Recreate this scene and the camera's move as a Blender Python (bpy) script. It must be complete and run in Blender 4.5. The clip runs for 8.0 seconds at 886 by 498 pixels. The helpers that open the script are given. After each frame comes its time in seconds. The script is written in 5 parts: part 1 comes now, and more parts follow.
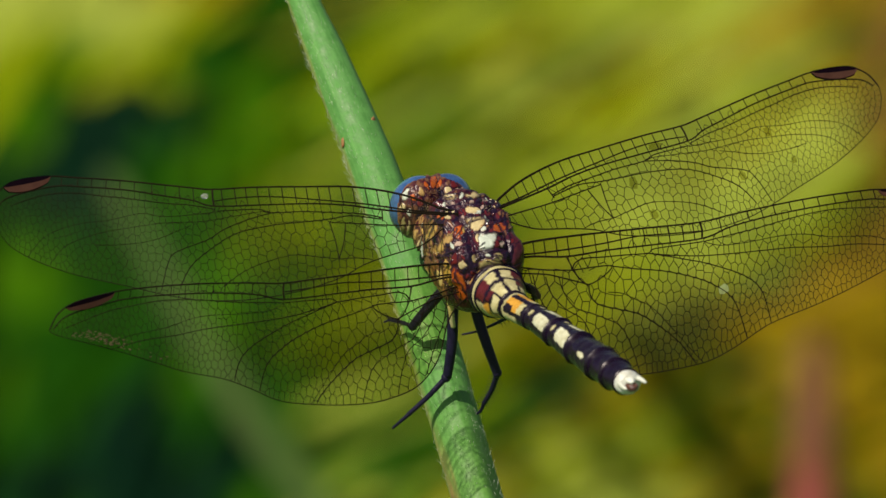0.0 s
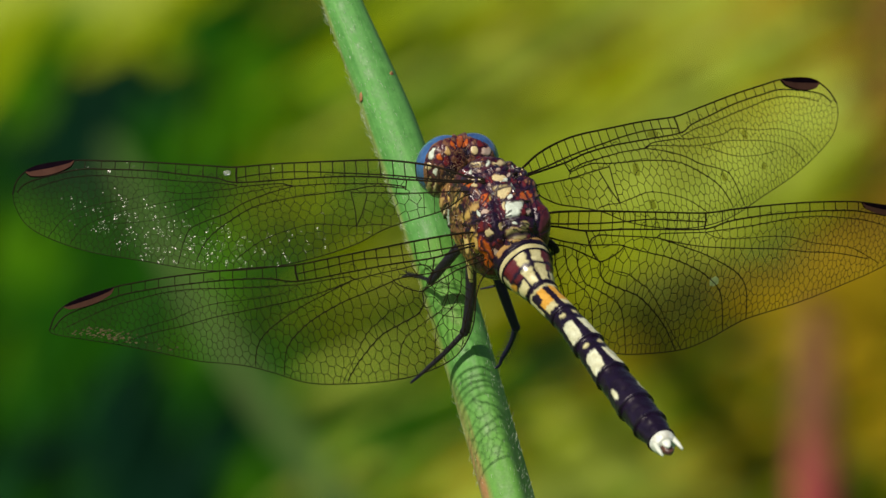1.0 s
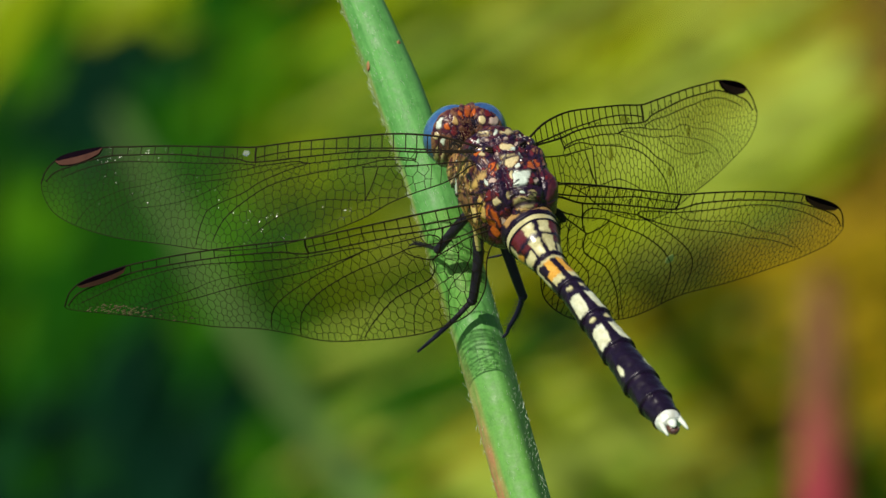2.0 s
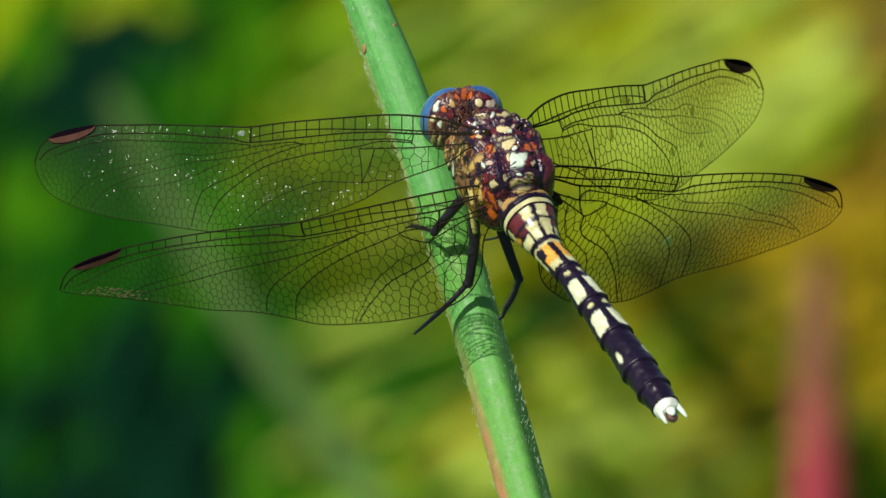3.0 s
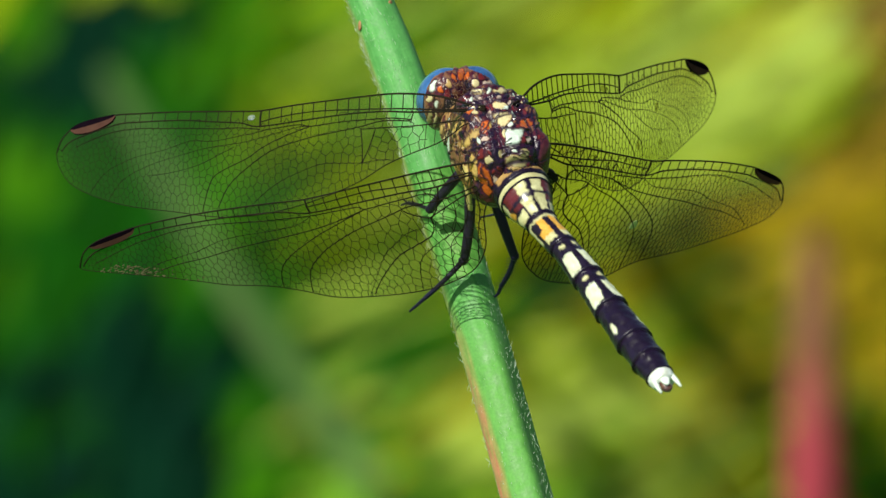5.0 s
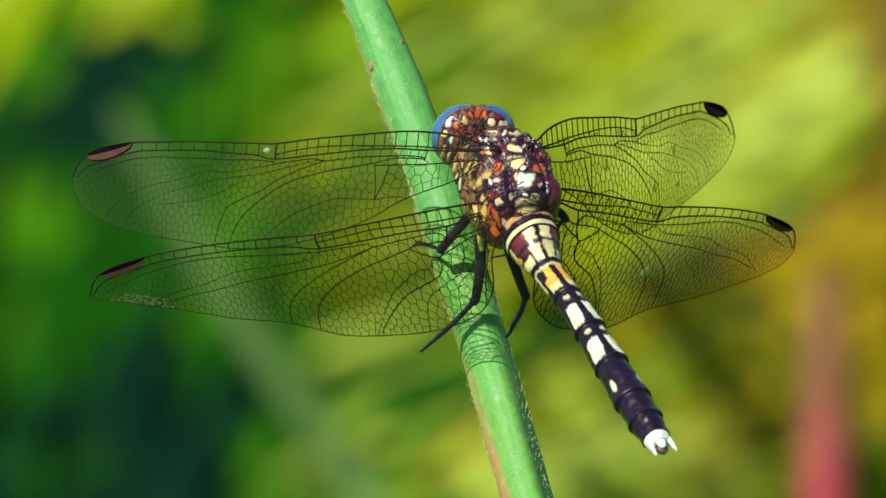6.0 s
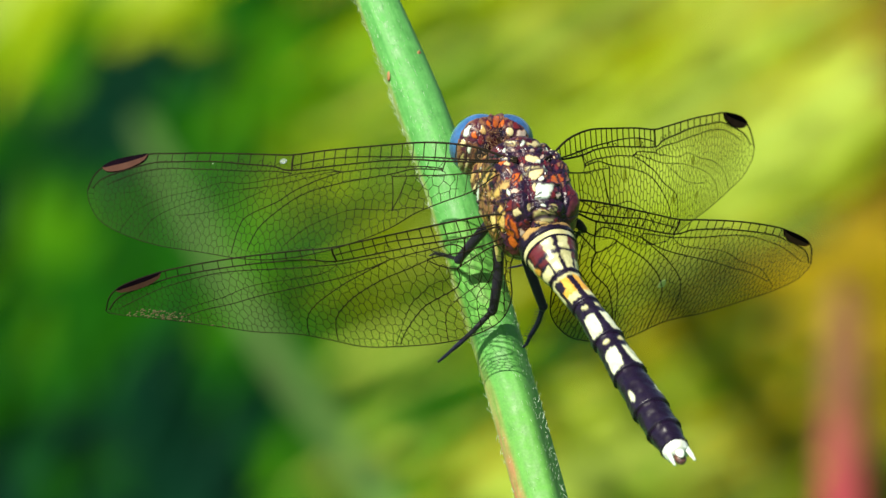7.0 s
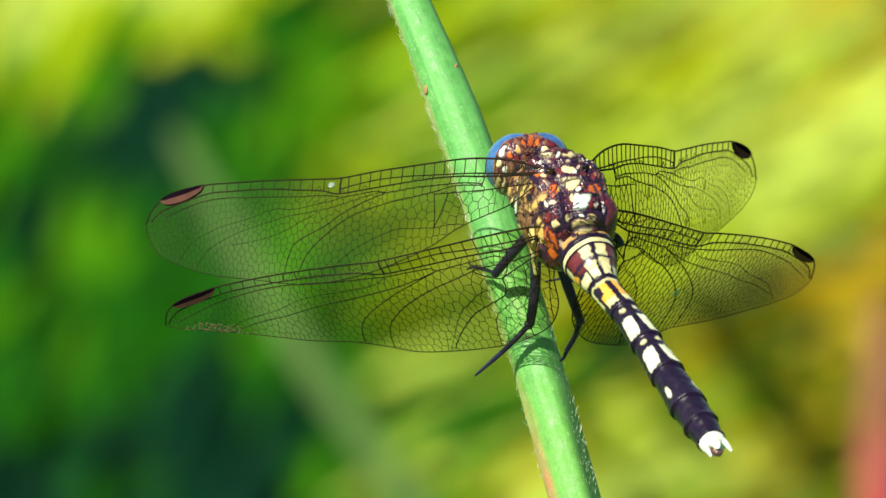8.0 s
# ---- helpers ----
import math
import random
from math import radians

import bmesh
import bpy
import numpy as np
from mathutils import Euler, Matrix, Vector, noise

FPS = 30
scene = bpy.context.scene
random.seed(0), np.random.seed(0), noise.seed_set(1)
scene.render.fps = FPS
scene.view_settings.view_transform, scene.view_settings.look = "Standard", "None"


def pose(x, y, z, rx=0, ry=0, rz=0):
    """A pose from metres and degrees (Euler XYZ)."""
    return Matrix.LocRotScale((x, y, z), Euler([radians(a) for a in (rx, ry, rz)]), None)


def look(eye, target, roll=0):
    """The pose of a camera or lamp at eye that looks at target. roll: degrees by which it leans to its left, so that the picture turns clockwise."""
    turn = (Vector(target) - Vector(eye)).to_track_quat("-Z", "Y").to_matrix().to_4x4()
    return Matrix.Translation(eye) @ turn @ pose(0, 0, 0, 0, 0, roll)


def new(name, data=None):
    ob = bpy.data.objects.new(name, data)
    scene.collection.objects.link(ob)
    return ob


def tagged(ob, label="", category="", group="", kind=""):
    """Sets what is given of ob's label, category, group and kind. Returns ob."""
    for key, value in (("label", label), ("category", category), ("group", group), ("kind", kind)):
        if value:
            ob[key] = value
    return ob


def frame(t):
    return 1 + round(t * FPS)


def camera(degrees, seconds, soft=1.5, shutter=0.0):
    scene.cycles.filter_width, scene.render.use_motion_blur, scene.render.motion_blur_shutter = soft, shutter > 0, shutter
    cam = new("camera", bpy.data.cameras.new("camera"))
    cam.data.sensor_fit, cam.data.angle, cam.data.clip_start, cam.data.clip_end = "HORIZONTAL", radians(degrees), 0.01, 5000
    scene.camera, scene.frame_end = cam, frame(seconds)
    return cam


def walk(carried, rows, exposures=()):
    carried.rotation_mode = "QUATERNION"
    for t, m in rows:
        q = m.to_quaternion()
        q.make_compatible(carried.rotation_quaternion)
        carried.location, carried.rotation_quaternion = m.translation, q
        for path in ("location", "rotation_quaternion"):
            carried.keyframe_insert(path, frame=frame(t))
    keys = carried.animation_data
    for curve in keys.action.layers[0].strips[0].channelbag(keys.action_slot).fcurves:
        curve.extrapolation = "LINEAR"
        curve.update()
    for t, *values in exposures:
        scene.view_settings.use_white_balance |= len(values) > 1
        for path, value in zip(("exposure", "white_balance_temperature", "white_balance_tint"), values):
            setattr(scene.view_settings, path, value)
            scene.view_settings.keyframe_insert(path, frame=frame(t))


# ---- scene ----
# ---------------------------------------------------------------- camera
UNIT = 0.036e-3                       # one unit of the insect's plan, in metres
LENS = 3.5                            # long macro lens: degrees across the width
REACH = 784 / math.tan(radians(LENS / 2))   # distance to the perch, in units
PITCH = -20.0
PERCH = Vector((0.0, 0.0, 0.9))      # back of the insect, above the soil

cam = camera(LENS, 8.0, soft=1.5)
BASE_TURN = pose(0, 0, 0, 90 + PITCH, 0, 0)
VIEW = BASE_TURN.to_3x3()             # columns: right, up, towards the lens
EYE = PERCH - VIEW @ Vector((126, 208, -REACH)) * UNIT


def V(x, y, w=0.0):
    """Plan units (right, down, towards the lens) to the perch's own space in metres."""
    k = (REACH - w) / REACH
    return Vector((((x - 784) * k - 126), ((441 - y) * k - 208), w)) * UNIT


PERCH_POSE = Matrix.Translation(PERCH) @ VIEW.to_4x4()


def W(x, y, w=0.0):
    return PERCH_POSE @ V(x, y, w)


# sway of the lens: seconds, drift to the right and down (plan units)
DRIFT = [
    (0.0, -32, 221), (0.1, -16, 209), (0.2, 5, 176), (0.3, -7, 177), (0.4, -15, 181), (0.5, -5, 164),
    (0.7, -11, 156), (1.0, 0, 140), (1.2, 9, 124), (1.5, 4, 126), (1.7, 13, 111), (2.8, 11, 58),
    (3.0, 6, 54), (3.2, 6, 40), (3.5, 2, 27), (4.0, 2, 9), (4.5, 0, 0), (4.7, -3, 2),
    (5.8, 15, 74), (6.0, 19, 85), (6.2, 21, 82), (6.5, 26, 78), (7.0, 52, 103), (7.1, 57, 111),
    (7.2, 71, 116), (7.3, 88, 120), (7.5, 107, 123), (8.0, 122, 127),
]
# slow shift of the lens itself: seconds, to its left and upwards (plan units)
SHIFT = [(0.0, -54, 42), (0.1, -44, 36), (0.2, -34, 28), (0.3, -26, 22), (0.5, -12, 10), (1.0, -5, 0), (4.5, 0, 0), (6.0, -8, 5), (8.0, -14, 3)]


def drifting(t):
    ts = [r[0] for r in SHIFT]
    return [float(np.interp(t, ts, [r[k] for r in SHIFT])) for k in (1, 2)]


def lens_pose(t, dx, dy):
    sx, sy = drifting(t)
    eye = EYE - VIEW.col[0] * sx * UNIT + VIEW.col[1] * sy * UNIT
    return Matrix.Translation(eye) @ pose(0, 0, 0, 90 + PITCH + math.degrees((dy - sy) / REACH), 0, math.degrees((dx - sx) / REACH))


EXPOSURE = 0.36
walk(cam, [(t, lens_pose(t, dx, dy)) for t, dx, dy in DRIFT],
     exposures=[(0.0, EXPOSURE - 0.54, 7450, 16), (1.0, EXPOSURE - 0.52, 7150, 14), (3.0, EXPOSURE - 0.19, 6600, 5), (4.7, EXPOSURE - 0.06, 6500, 1),
                (6.0, EXPOSURE + 0.17, 6650, 2), (7.0, EXPOSURE + 0.40, 6800, 2), (8.0, EXPOSURE + 0.57, 6900, 4)])
cam.data.dof.use_dof = True
cam.data.dof.focus_distance = (REACH + 120) * UNIT
cam.data.dof.aperture_fstop = cam.data.lens / 5.4

# ---------------------------------------------------------------- light
SUN_FROM = (VIEW @ Vector((-0.42, 0.62, 0.66))).normalized()
world = bpy.data.worlds.new("sky")
scene.world = world
world.use_nodes = True
sky = world.node_tree.nodes.new("ShaderNodeTexSky")
sky.sky_type = "NISHITA"
sky.sun_disc = False
sky.sun_elevation = math.asin(SUN_FROM.z)
sky.sun_rotation = math.atan2(SUN_FROM.x, SUN_FROM.y)
back = world.node_tree.nodes["Background"]
world.node_tree.links.new(sky.outputs[0], back.inputs[0])
back.inputs[1].default_value = 0.07
sun = new("sun", bpy.data.lights.new("sun", "SUN"))
sun.data.energy = 5.0
sun.data.angle = radians(0.9)
sun.data.color = (1.0, 0.95, 0.86)
sun.matrix_world = look(SUN_FROM * 3, (0, 0, 0))


# ---------------------------------------------------------------- materials
def material(name, base, rough=0.5, other=None, scale=2000.0, amount=0.5, bump=0.0, bump_scale=None, spec=0.5,
             through_light=0.0, coat=0.0, metal=0.0, per_piece=0.0, sheen=0.0, stretch=1.0):
    """Procedural surface: base colour mottled with another at two scales, with fine relief."""
    m = bpy.data.materials.new(name)
    m.use_nodes = True
    nt = m.node_tree
    p = nt.nodes["Principled BSDF"]
    p.inputs["Roughness"].default_value = rough
    p.inputs["Specular IOR Level"].default_value = spec
    p.inputs["Coat Weight"].default_value = coat
    p.inputs["Coat Roughness"].default_value = 0.12
    p.inputs["Metallic"].default_value = metal
    p.inputs["Sheen Weight"].default_value = sheen
    other = other or tuple(c * 0.6 for c in base)
    co = nt.nodes.new("ShaderNodeTexCoord")
    n1 = nt.nodes.new("ShaderNodeTexNoise")
    n1.inputs["Scale"].default_value = scale
    n1.inputs["Detail"].default_value = 5
    n2 = nt.nodes.new("ShaderNodeTexNoise")
    n2.inputs["Scale"].default_value = scale * 6
    n2.inputs["Detail"].default_value = 3
    place = nt.nodes.new("ShaderNodeMapping")
    place.inputs["Scale"].default_value = (1, 1, stretch)
    nt.links.new(co.outputs["Object"], place.inputs["Vector"])
    for n in (n1, n2):
        nt.links.new(place.outputs[0], n.inputs["Vector"])
    add = nt.nodes.new("ShaderNodeMath")
    add.operation = "MULTIPLY_ADD"
    nt.links.new(n2.outputs[0], add.inputs[0])
    add.inputs[1].default_value = 0.4
    nt.links.new(n1.outputs[0], add.inputs[2])
    ramp = nt.nodes.new("ShaderNodeMapRange")
    ramp.inputs["From Min"].default_value = 0.5
    ramp.inputs["From Max"].default_value = 0.95
    ramp.inputs["To Max"].default_value = amount * 1.6
    nt.links.new(add.outputs[0], ramp.inputs["Value"])
    mix = nt.nodes.new("ShaderNodeMix")
    mix.data_type = "RGBA"
    mix.inputs["A"].default_value = (*base, 1)
    mix.inputs["B"].default_value = (*other, 1)
    nt.links.new(ramp.outputs[0], mix.inputs["Factor"])
    colour = mix.outputs["Result"]
    if per_piece:
        info = nt.nodes.new("ShaderNodeObjectInfo")
        hsv = nt.nodes.new("ShaderNodeHueSaturation")
        mr = nt.nodes.new("ShaderNodeMapRange")
        mr.inputs["To Min"].default_value = 1 - per_piece
        mr.inputs["To Max"].default_value = 1 + per_piece
        nt.links.new(info.outputs["Random"], mr.inputs["Value"])
        nt.links.new(mr.outputs[0], hsv.inputs["Value"])
        nt.links.new(colour, hsv.inputs["Color"])
        colour = hsv.outputs[0]
    nt.links.new(colour, p.inputs["Base Color"])
    if bump:
        b = nt.nodes.new("ShaderNodeBump")
        b.inputs["Strength"].default_value = bump
        b.inputs["Distance"].default_value = 0.5 / (bump_scale or scale * 4)
        n3 = nt.nodes.new("ShaderNodeTexNoise")
        n3.inputs["Scale"].default_value = bump_scale or scale * 4
        nt.links.new(place.outputs[0], n3.inputs["Vector"])
        nt.links.new(n3.outputs[0], b.inputs["Height"])
        nt.links.new(b.outputs[0], p.inputs["Normal"])
    if through_light:
        tr = nt.nodes.new("ShaderNodeBsdfTranslucent")
        nt.links.new(colour, tr.inputs[0])
        ms = nt.nodes.new("ShaderNodeMixShader")
        ms.inputs[0].default_value = through_light
        nt.links.new(p.outputs[0], ms.inputs[1])
        nt.links.new(tr.outputs[0], ms.inputs[2])
        nt.links.new(ms.outputs[0], nt.nodes["Material Output"].inputs[0])
    return m


def membrane_material(name, amber):
    """Clear wing film: see-through, with a faint gloss and a slight smoky tint."""
    m = bpy.data.materials.new(name)
    m.use_nodes = True
    nt = m.node_tree
    nt.nodes.remove(nt.nodes["Principled BSDF"])
    clear = nt.nodes.new("ShaderNodeBsdfTransparent")
    tint = nt.nodes.new("ShaderNodeMix")
    tint.data_type = "RGBA"
    tint.inputs["A"].default_value = (*amber, 1)
    tint.inputs["B"].default_value = (0.97, 0.97, 0.95, 1)
    nt.links.new(tint.outputs["Result"], clear.inputs[0])
    gloss = nt.nodes.new("ShaderNodeBsdfGlossy")
    film = nt.nodes.new("ShaderNodeBsdfDiffuse")
    film.inputs[0].default_value = (0.40, 0.52, 0.27, 1)
    co = nt.nodes.new("ShaderNodeTexCoord")
    n = nt.nodes.new("ShaderNodeTexNoise")
    n.inputs["Scale"].default_value = 1150
    nt.links.new(co.outputs["Object"], n.inputs["Vector"])
    axes = nt.nodes.new("ShaderNodeSeparateXYZ")
    nt.links.new(co.outputs["Object"], axes.inputs[0])
    out = nt.nodes.new("ShaderNodeMapRange")
    out.interpolation_type = "SMOOTHSTEP"
    out.inputs["From Min"].default_value = 40 * UNIT
    out.inputs["From Max"].default_value = 380 * UNIT
    nt.links.new(axes.outputs["X"], out.inputs["Value"])
    nt.links.new(out.outputs[0], tint.inputs["Factor"])
    dull = nt.nodes.new("ShaderNodeMapRange")
    for k, v in (("From Min", 680 * UNIT), ("From Max", 740 * UNIT), ("To Min", 0.0007), ("To Max", 0.0)):
        dull.inputs[k].default_value = v
    nt.links.new(axes.outputs["X"], dull.inputs["Value"])
    gloss.inputs["Roughness"].default_value = 0.085
    b = nt.nodes.new("ShaderNodeBump")
    b.inputs["Strength"].default_value = 0.8
    b.inputs["Distance"].default_value = 0.0002
    nt.links.new(n.outputs[0], b.inputs["Height"])
    nt.links.new(b.outputs[0], gloss.inputs["Normal"])
    a = nt.nodes.new("ShaderNodeMixShader")
    a.inputs[0].default_value = 0.012
    nt.links.new(clear.outputs[0], a.inputs[1])
    nt.links.new(film.outputs[0], a.inputs[2])
    c = nt.nodes.new("ShaderNodeMixShader")
    nt.links.new(dull.outputs[0], c.inputs[0])
    nt.links.new(a.outputs[0], c.inputs[1])
    nt.links.new(gloss.outputs[0], c.inputs[2])
    nt.links.new(c.outputs[0], nt.nodes["Material Output"].inputs[0])
    return m


def pigment_material(name, rough, bump, coat=0.35, mottle=(0.6, 1.3), spec=0.5):
    """Glossy cuticle: its pigment lies in the mesh, broken by fine mottling."""
    m = bpy.data.materials.new(name)
    m.use_nodes = True
    nt = m.node_tree
    p = nt.nodes["Principled BSDF"]
    p.inputs["Coat Weight"].default_value = coat
    p.inputs["Coat Roughness"].default_value = 0.16
    p.inputs["Specular IOR Level"].default_value = spec
    ink = nt.nodes.new("ShaderNodeVertexColor")
    ink.layer_name = "pigment"
    co = nt.nodes.new("ShaderNodeTexCoord")
    n1, n2, n3 = (nt.nodes.new("ShaderNodeTexNoise") for _ in range(3))
    for n, s in ((n1, 1500), (n2, 7000), (n3, 4500)):
        n.inputs["Scale"].default_value = s
        n.inputs["Detail"].default_value = 4
        nt.links.new(co.outputs["Object"], n.inputs["Vector"])
    both = nt.nodes.new("ShaderNodeMath")
    both.operation = "ADD"
    nt.links.new(n1.outputs[0], both.inputs[0])
    nt.links.new(n2.outputs[0], both.inputs[1])
    span = nt.nodes.new("ShaderNodeMapRange")
    for k, v in (("From Min", 0.7), ("From Max", 1.3), ("To Min", mottle[0]), ("To Max", mottle[1])):
        span.inputs[k].default_value = v
    nt.links.new(both.outputs[0], span.inputs["Value"])
    tint = nt.nodes.new("ShaderNodeHueSaturation")
    nt.links.new(ink.outputs[0], tint.inputs["Color"])
    nt.links.new(span.outputs[0], tint.inputs["Value"])
    nt.links.new(tint.outputs[0], p.inputs["Base Color"])
    wear = nt.nodes.new("ShaderNodeMapRange")
    for k, v in (("From Min", 0.3), ("From Max", 0.7), ("To Min", rough * 0.7), ("To Max", rough * 1.5)):
        wear.inputs[k].default_value = v
    nt.links.new(n1.outputs[0], wear.inputs["Value"])
    nt.links.new(wear.outputs[0], p.inputs["Roughness"])
    b = nt.nodes.new("ShaderNodeBump")
    b.inputs["Strength"].default_value = bump
    b.inputs["Distance"].default_value = 0.00006
    nt.links.new(n3.outputs[0], b.inputs["Height"])
    nt.links.new(b.outputs[0], p.inputs["Normal"])
    return m


M_CUTICLE = pigment_material("thorax_cuticle", 0.27, 0.02, 0.0, (0.82, 1.15), 0.34)
M_STALK = pigment_material("stem_skin", 0.55, 0.3, 0.0, (0.82, 1.15))
M_FILM = membrane_material("wing_film", (0.97, 0.97, 0.92))
M_AMBER = membrane_material("wing_film_amber", (0.97, 0.89, 0.60))
M_VEIN = material("wing_vein", (0.010, 0.008, 0.006), 0.5, (0.022, 0.016, 0.008), 900, spec=0.03)
M_SPOT = material("wing_spot", (0.145, 0.070, 0.052), 0.6, (0.095, 0.043, 0.034), 1500, spec=0.0, through_light=0.5)
M_SPOT_EDGE = material("wing_spot_edge", (0.006, 0.003, 0.006), 0.7, spec=0.0)
M_BLACK = material("chitin_black", (0.007, 0.004, 0.013), 0.3, (0.020, 0.010, 0.030), 1200, 0.8, bump=0.6, bump_scale=6000)
M_MAROON = material("chitin_maroon", (0.085, 0.014, 0.020), 0.16, (0.016, 0.005, 0.008), 900, 1.0, bump=0.35, bump_scale=5000)
M_CREAM = material("chitin_cream", (0.62, 0.58, 0.34), 0.32, (0.46, 0.37, 0.16), 1500, 0.5, bump=0.5, bump_scale=8000)
M_OCHRE = material("chitin_ochre", (0.36, 0.22, 0.075), 0.28, (0.17, 0.07, 0.025), 1400, 0.9, bump=0.4, bump_scale=6000, sheen=0.3)
M_WHITE = material("chitin_white", (0.72, 0.78, 0.72), 0.35, (0.55, 0.62, 0.5), 900, 0.5, bump=0.2, bump_scale=8000)
M_EYE = material("eye_blue", (0.045, 0.15, 0.36), 0.18, (0.02, 0.06, 0.17), 500, 0.8, bump=0.25, bump_scale=16000, coat=0.6)
M_FACE = material("occiput_brown", (0.15, 0.06, 0.03), 0.35, (0.05, 0.014, 0.014), 1400, 0.9, bump=0.5, bump_scale=7000, sheen=0.3)
# dark tint for holes in the film, where its reflection is missing
M_HOLE = bpy.data.materials.new("film_hole_dark")
M_HOLE.use_nodes = True
hole_tint = M_HOLE.node_tree.nodes.new("ShaderNodeBsdfTransparent")
hole_tint.inputs[0].default_value = (0.82, 0.80, 0.70, 1)
M_HOLE.node_tree.links.new(hole_tint.outputs[0], M_HOLE.node_tree.nodes["Material Output"].inputs[0])
# pale colour that paints the reflection of one wing cell
M_GLINT = material("glint_film", (0.50, 0.60, 0.28), 0.4, (0.42, 0.52, 0.22), 2500, through_light=0.5)
M_WORN = material("worn_film", (0.07, 0.05, 0.028), 0.6, (0.13, 0.11, 0.06), 3000, 0.8, spec=0.05)
M_HAIR = material("fine_hair", (0.55, 0.5, 0.36), 0.5)
M_LEG = material("leg_black", (0.009, 0.008, 0.028), 0.4, (0.018, 0.015, 0.045), 900, bump=0.3, bump_scale=9000, spec=0.22)
M_RUST = material("stem_rust", (0.36, 0.13, 0.06), 0.6, (0.22, 0.2, 0.06), 900, 0.9)
M_STEM_HAIR = material("stem_hair", (0.6, 0.72, 0.55), 0.5)
M_SOIL = material("soil", (0.025, 0.11, 0.004), 0.9, (0.06, 0.15, 0.004), 12, 0.9, bump=0.6, bump_scale=40)
# leaf greens; the dark and mid ones carry the undergrowth's shade in their colour
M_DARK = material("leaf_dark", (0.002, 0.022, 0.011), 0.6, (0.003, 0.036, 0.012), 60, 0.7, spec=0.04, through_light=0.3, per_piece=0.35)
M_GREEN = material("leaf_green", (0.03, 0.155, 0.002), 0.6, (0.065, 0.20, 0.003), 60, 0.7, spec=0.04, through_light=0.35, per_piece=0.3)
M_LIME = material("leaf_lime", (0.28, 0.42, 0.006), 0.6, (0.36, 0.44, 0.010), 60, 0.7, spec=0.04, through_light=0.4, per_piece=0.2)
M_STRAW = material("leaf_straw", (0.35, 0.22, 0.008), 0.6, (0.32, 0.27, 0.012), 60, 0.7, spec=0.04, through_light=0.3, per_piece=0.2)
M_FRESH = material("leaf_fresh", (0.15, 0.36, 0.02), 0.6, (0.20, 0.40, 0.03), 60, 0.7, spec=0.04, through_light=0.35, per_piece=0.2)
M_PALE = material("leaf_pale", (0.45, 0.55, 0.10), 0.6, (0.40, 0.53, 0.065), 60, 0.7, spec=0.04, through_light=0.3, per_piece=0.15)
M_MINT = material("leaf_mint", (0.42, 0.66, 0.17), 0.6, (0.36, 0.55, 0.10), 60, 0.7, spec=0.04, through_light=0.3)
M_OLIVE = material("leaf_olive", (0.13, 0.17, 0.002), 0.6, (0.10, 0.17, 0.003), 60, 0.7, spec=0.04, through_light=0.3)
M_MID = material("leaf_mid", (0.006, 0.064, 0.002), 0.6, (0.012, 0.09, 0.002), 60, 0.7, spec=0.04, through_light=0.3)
M_SAGE = material("stalk_sage", (0.075, 0.15, 0.04), 0.6, (0.10, 0.16, 0.05), 60, 0.7, spec=0.04, through_light=0.2)
M_BROWN = material("leaf_brown", (0.17, 0.085, 0.025), 0.65, (0.19, 0.12, 0.03), 60, 0.7, spec=0.04, through_light=0.2, per_piece=0.2)
M_RED = material("bract_red", (0.46, 0.05, 0.085), 0.6, (0.42, 0.07, 0.09), 60, 0.7, spec=0.04, through_light=0.2)


# ---------------------------------------------------------------- mesh helpers
def mesh_object(name, verts, faces, mats, parent=None, slots=None, smooth=True, label="", pigment=None):
    me = bpy.data.meshes.new(name)
    me.from_pydata([tuple(v) for v in verts], [], faces)
    for m in (mats if isinstance(mats, (list, tuple)) else [mats]):
        me.materials.append(m)
    if slots is not None:
        me.polygons.foreach_set("material_index", slots)
    if smooth:
        me.polygons.foreach_set("use_smooth", [True] * len(me.polygons))
    if pigment is not None:
        me.color_attributes.new("pigment", "FLOAT_COLOR", "POINT").data.foreach_set("color", np.append(pigment, np.ones((len(verts), 1)), 1).ravel())
    me.update()
    ob = new(name, me)
    if parent:
        ob.parent = parent
    return tagged(ob, label)


def spline(pts, n, closed=False):
    """Catmull-Rom through points; n samples a span."""
    pts = [Vector(p) for p in pts]
    k = len(pts)
    out = []
    spans = k if closed else k - 1
    for i in range(spans):
        p = [pts[(i + j) % k] if closed else pts[min(max(i + j, 0), k - 1)] for j in (-1, 0, 1, 2)]
        for s in range(n):
            t = s / n
            out.append(0.5 * ((2 * p[1]) + (p[2] - p[0]) * t + (2 * p[0] - 5 * p[1] + 4 * p[2] - p[3]) * t * t
                              + (3 * p[1] - p[0] - 3 * p[2] + p[3]) * t ** 3))
    if not closed:
        out.append(pts[-1])
    return out


